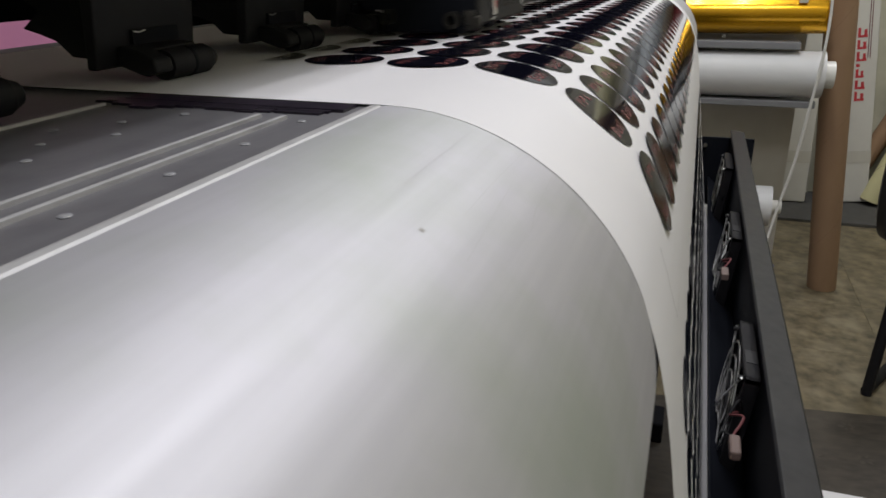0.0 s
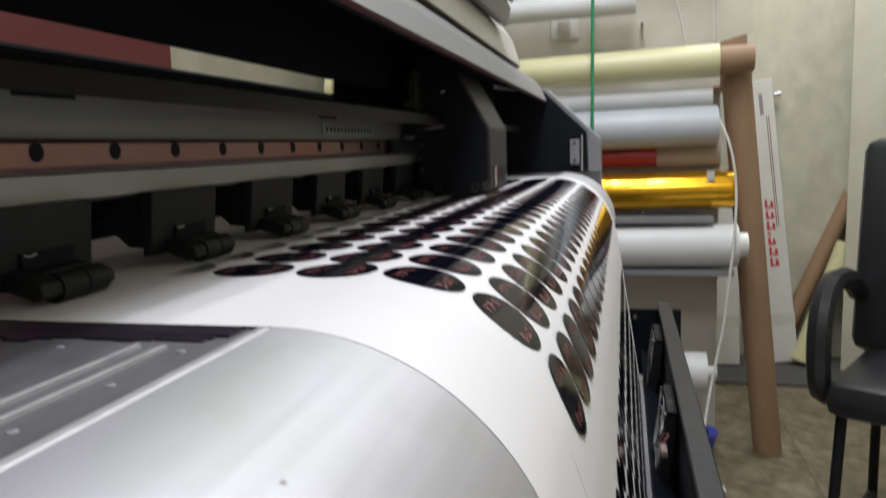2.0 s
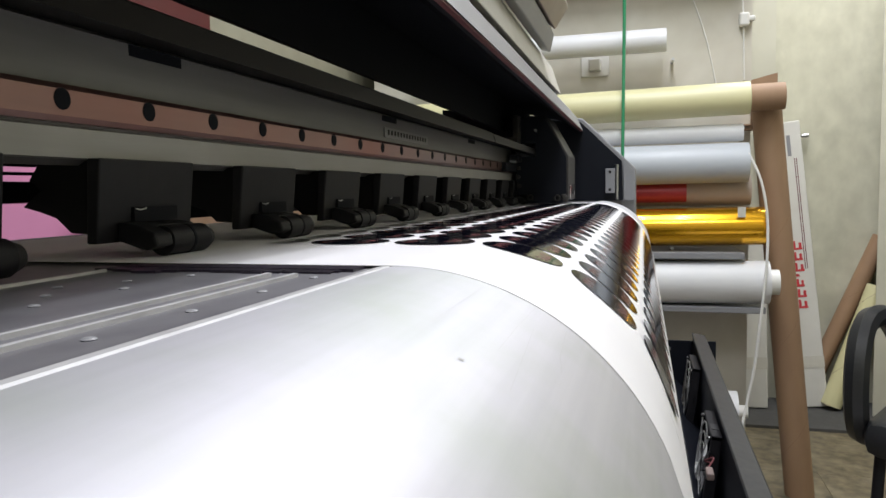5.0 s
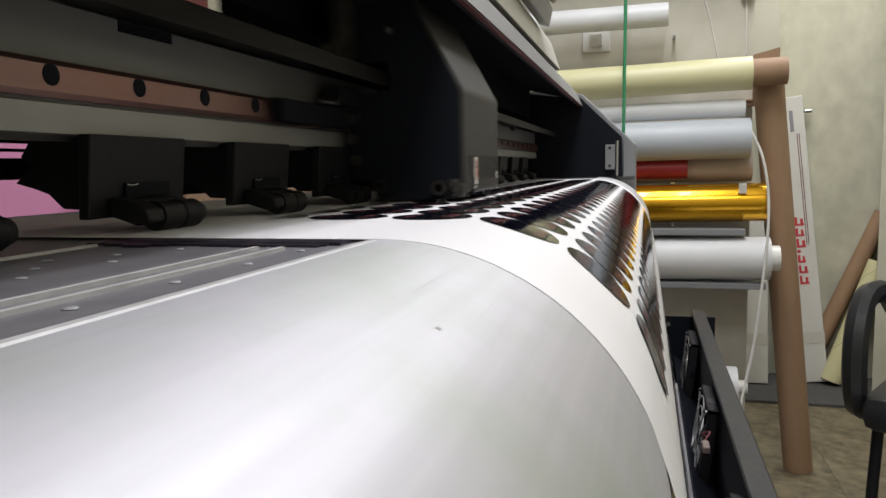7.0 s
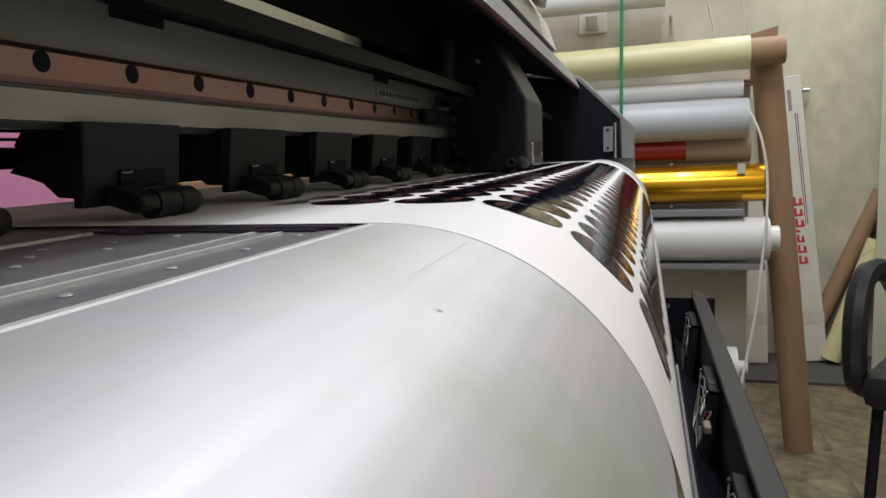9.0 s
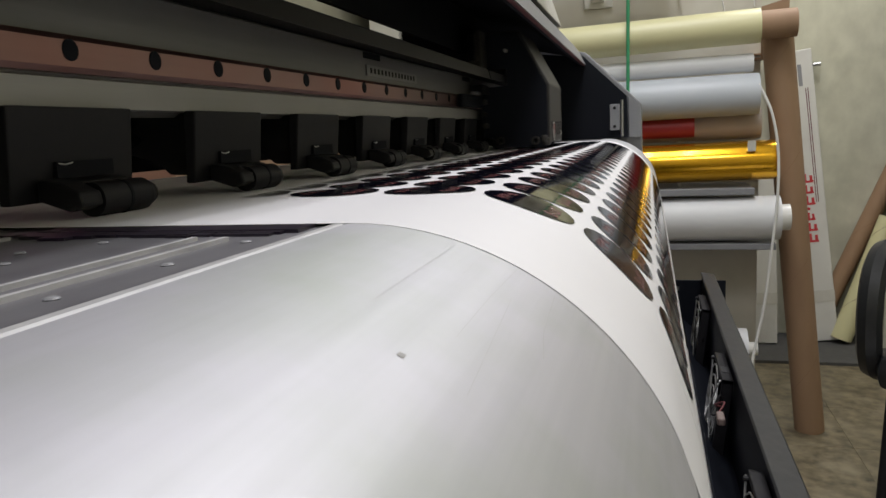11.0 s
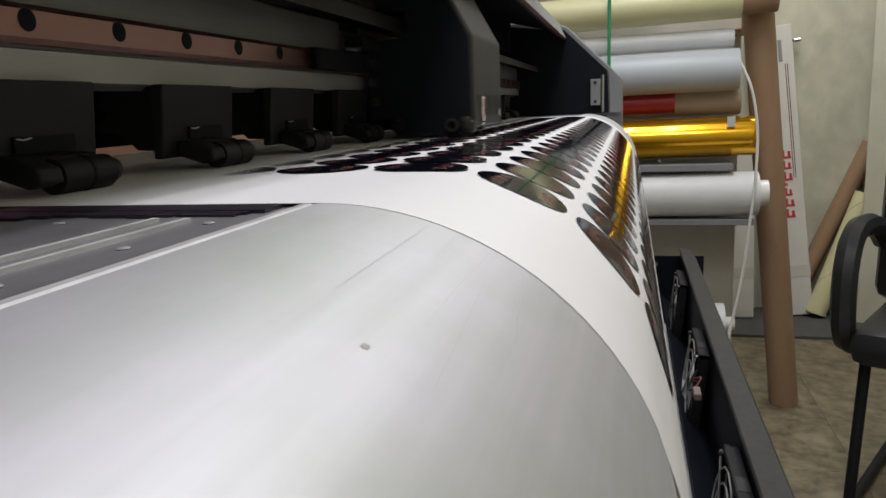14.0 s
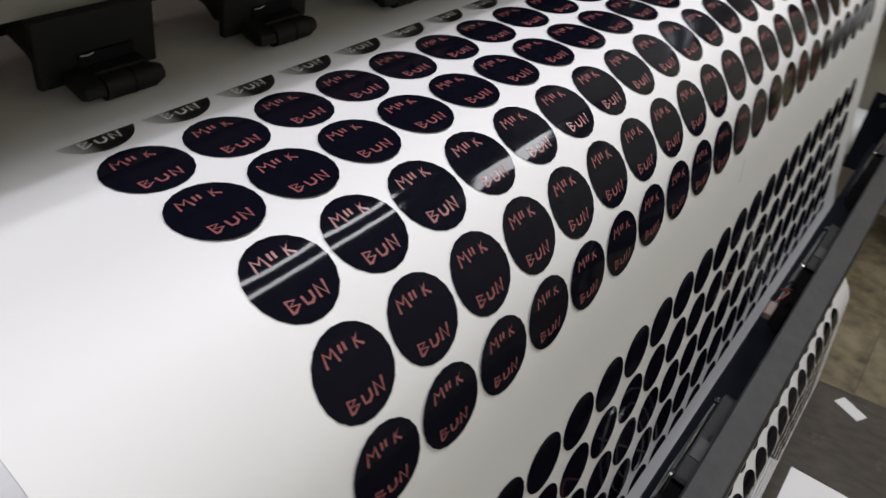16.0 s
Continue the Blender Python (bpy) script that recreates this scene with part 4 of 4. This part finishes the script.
# ---- chair ----
chair = thing("office_chair", "black leatherette office chair with padded armrests", "chair", at=(0.815, 1.715, 0))
chair.rotation_euler = (0, 0, radians(-28.2))
part("seat", box(-0.22, 0.22, -0.25, 0.14, 0.365, 0.455, 0.035), M_CHAIR, chair, "padded black seat", smooth=True)
part("backrest", box(-0.25, 0.25, 0.1, 0.17, 0.44, 1.0, 0.034, pose(0, 0.12, 0.44, -7) @ pose(0, -0.12, -0.44)), M_CHAIR, chair, "padded black backrest", smooth=True)
for sx in (-1, 1):
    cord("armrest", [(sx * 0.235, 0.13, 0.595), (sx * 0.235, 0.03, 0.645), (sx * 0.235, -0.11, 0.662), (sx * 0.235, -0.185, 0.64), (sx * 0.235, -0.222, 0.57), (sx * 0.235, -0.222, 0.48), (sx * 0.235, -0.19, 0.415), (sx * 0.225, -0.12, 0.385)], 0.027, M_CHAIR, chair, "black moulded armrest", (1, 0, 0))
    for y in (-0.2, 0.2):
        part("leg", rod((sx * 0.19, y * 0.9, 0.40), (sx * 0.2, y * 1.1, 0.0), 0.0125, 14), M_BLACKPL, chair, smooth=True)
    part("runner", rod((sx * 0.2, -0.226, 0.0126), (sx * 0.2, 0.226, 0.0126), 0.0125, 14), M_BLACKPL, chair, smooth=True)

# ---- door knob, floor scraps, things behind the printer ----
door = thing("open_door", "pale cream door standing half open with a round steel knob", "door", at=(0.902, 3.195, 0.012))
door.rotation_euler = (0, 0, radians(-22))
part("leaf", box(0, 0.75, 0, 0.04, 0, 2.0, 0.003), M_DOORP, door, "smooth pale cream door leaf")
handle = part("knob", rod((0.1, -0.012, 0.845), (0.1, -0.06, 0.845), 0.012, 18, 0.027), M_STEEL, door, "round steel knob", smooth=True)
part("rosette", rod((0.1, 0.001, 0.845), (0.1, -0.012, 0.845), 0.03, 20), M_STEEL, handle, smooth=True)
for x, y, a in ((0.30, 1.41, -0.5), (0.312, 1.95, 0.2)):
    bm = box(-0.03, 0.03, -0.015, 0.015, 0.0, 0.0015)
    bmesh.ops.transform(bm, matrix=Matrix.Translation((x, y, 0.0035)) @ Matrix.Rotation(a, 4, "Z"), verts=bm.verts)
    tagged(finish("paper_scrap", bm, M_WROLL), "small white paper scrap on the floor", "paper scrap", "scraps on the floor")
tagged(finish("plastic_bowl", rod((0.272, 2.24, 0.0), (0.272, 2.24, 0.065), 0.05, 28, 0.07, hollow=0.04), M_BLUE, smooth=True), "blue plastic bowl on the floor", "bowl")
mat = thing("floor_mat", "worn brown floor mat with a faint dark pattern", "mat", at=(0.25, 1.468, 0.0))
mat.rotation_euler = (0, 0, radians(7))
part("sheet", box(-0.3, 1.1, -1.1, 0, 0.0003, 0.0028), M_MAT, mat)
rnd = random.Random(11)
for ix in range(8):
    for iy in range(4):
        bm = bmesh.new()
        cx, cy = -0.1 + 0.11 * ix + rnd.uniform(-0.008, 0.008), -0.06 - 0.12 * iy
        for k in range(6):
            a = 2 * math.pi * k / 6 + rnd.uniform(-0.2, 0.2)
            ln, wd = rnd.uniform(0.014, 0.026), rnd.uniform(0.004, 0.007)
            d, e = Vector((math.cos(a), math.sin(a), 0)), Vector((-math.sin(a), math.cos(a), 0))
            c = Vector((cx, cy, 0.003))
            bm.faces.new([bm.verts.new(p) for p in (c + d * 0.005, c + d * ln * 0.6 + e * wd, c + d * ln, c + d * ln * 0.6 - e * wd)])
        part("printed_flower", bm, M_MATDARK, mat)
for y in (-0.025, -0.032):
    part("border_line", box(-0.28, 1.08, y - 0.002, y + 0.002, 0.0026, 0.003), M_MATDARK, mat)
tagged(finish("floor_sheet", box(0.27, 0.68, 0.55, 1.175, 0.0042, 0.0055), M_PAPER), "loose white vinyl offcut lying on the floor", "sheet")
tagged(finish("pink_board", box(-0.945, -0.93, 0.3, 1.15, 0.0, 1.06), M_ROSE), "plain pink board behind the printer", "board")
banner = thing("red_banner", "red cloth banner with pale shapes hung on the wall", "banner")
part("cloth", box(-0.948, -0.94, -0.3, 1.42, 1.2, 1.9), M_BANNER, banner)
for cy, cz, rad, a0, a1 in ((0.55, 1.36, 0.05, 20, 300), (0.66, 1.34, 0.045, 100, 340), (0.76, 1.38, 0.05, -60, 200), (0.47, 1.43, 0.06, 180, 290), (0.9, 1.30, 0.06, 30, 250), (0.3, 1.32, 0.05, 60, 330)):
    pts = [(-0.9395, cy + rad * math.cos(radians(a)), cz - 0.04 + 0.8 * rad * math.sin(radians(a))) for a in range(a0, a1 + 1, 20)]
    cord("pale_stroke", pts, 0.006, M_PALE, banner, "pale curved printed stroke", (1, 0, 0))
shelf = thing("wooden_shelf", "tan wooden shelf fixed to the wall", "shelf")
part("board", box(-0.948, -0.72, 0.9, 2.3, 0.915, 0.94, 0.002), M_TUBE, shelf)
tagged(finish("blue_box", box(-0.85, -0.76, 1.08, 1.2, 0.94, 0.985, 0.004), M_BLUE), "small blue plastic box on the shelf", "box")

# ---- floor tiles ----
tile_mesh = None
T = 0.333
for ix in range(-3, 5):
    for iy in range(-3, 12):
        x, y = 0.0 + T * ix, -0.55 + T * iy
        if tile_mesh is None:
            bm = box(0.0004, T - 0.0004, 0.0004, T - 0.0004, -0.008, 0.0, 0.0005)
            tile_mesh = bpy.data.meshes.new("tile")
            bm.to_mesh(tile_mesh)
            bm.free()
            tile_mesh.materials.append(M_TILE)
        o = new("tile", tile_mesh)
        o.location = (x, y, 0)
        o.parent = floor


# the things of the room stand a little farther to the side the farther off they are
bpy.context.view_layer.update()
for ob in list(scene.objects):
    if ob.parent is None and ob.type in ("MESH", "EMPTY") and ob not in (printer, carriage, sheet, dryer, floor):
        corners = [o.matrix_world @ Vector(c) for o in [ob] + list(ob.children) if o.type == "MESH" for c in o.bound_box]
        if not ob.name.startswith(("wall_w", "wall_e", "wall_s", "ceiling")):
            ob.location.x += 0.0433 * sum(c.y for c in corners) / len(corners) - 0.0237
            ob.location.y -= 0.0097 + 0.0433 * max(sum(c.x for c in corners) / len(corners), 0.3)

# ---- what moves ----
CARRIAGE = [(0.0, 0.249), (0.3, 0.51), (0.6, 0.759), (0.9, 1.079), (1.2, 1.161), (1.5, 1.116), (1.8, 0.841), (2.0, 0.637), (2.2, 0.457), (2.4, 0.306), (2.5, 0.204), (2.6, 0.118), (2.7, 0.033), (2.8, -0.034), (2.9, -0.063), (3.0, -0.063), 
            (3.1, -0.051), (3.2, -0.002), (3.3, 0.08), (3.4, 0.17), (3.5, 0.262), (3.8, 0.506), (4.0, 0.667), (4.2, 0.83), (4.7, 1.153), (5.2, 0.83), (5.6, 0.51), (6.0, 0.148), (6.3, -0.047), (6.4, -0.064), (6.5, -0.062), (6.6, -0.032), 
            (6.7, 0.04), (6.8, 0.115), (6.9, 0.196), (7.0, 0.274), (7.3, 0.517), (7.5, 0.705), (7.8, 1.043), (8.2, 1.157), (8.5, 1.02), (8.6, 0.861), (8.8, 0.712), (9.0, 0.588), (9.2, 0.41), (9.5, 0.148), (9.75, -0.032), (9.9, -0.064), 
            (10.05, -0.042), (10.3, 0.125), (10.6, 0.365), (10.9, 0.637), (11.2, 0.979), (11.5, 1.165), (11.8, 1.125), (12.0, 0.99), (12.1, 0.931), (12.5, 0.546), (12.7, 0.385), (12.8, 0.28), (12.9, 0.19), (13.0, 0.106), (13.1, 0.037), (13.2, -0.028), 
            (13.3, -0.064), (13.4, -0.064), (13.5, -0.026), (13.6, 0.047), (13.7, 0.125), (13.8, 0.213), (14.0, 0.4), (14.2, 0.566), (14.5, 0.828), (14.8, 1.116), (15.1, 1.165), (15.4, 1.098), (15.7, 0.806), (16.0, 0.561)]


def motions():
    walk(carriage, [(t, pose(0, y, 0)) for t, y in CARRIAGE])
    for ob, s, y in SENT:
        rows = []
        for t, d in FEED:
            rows.append((t, lie(s + d, s - 0.008, y)))
        walk(ob, rows)


motions()
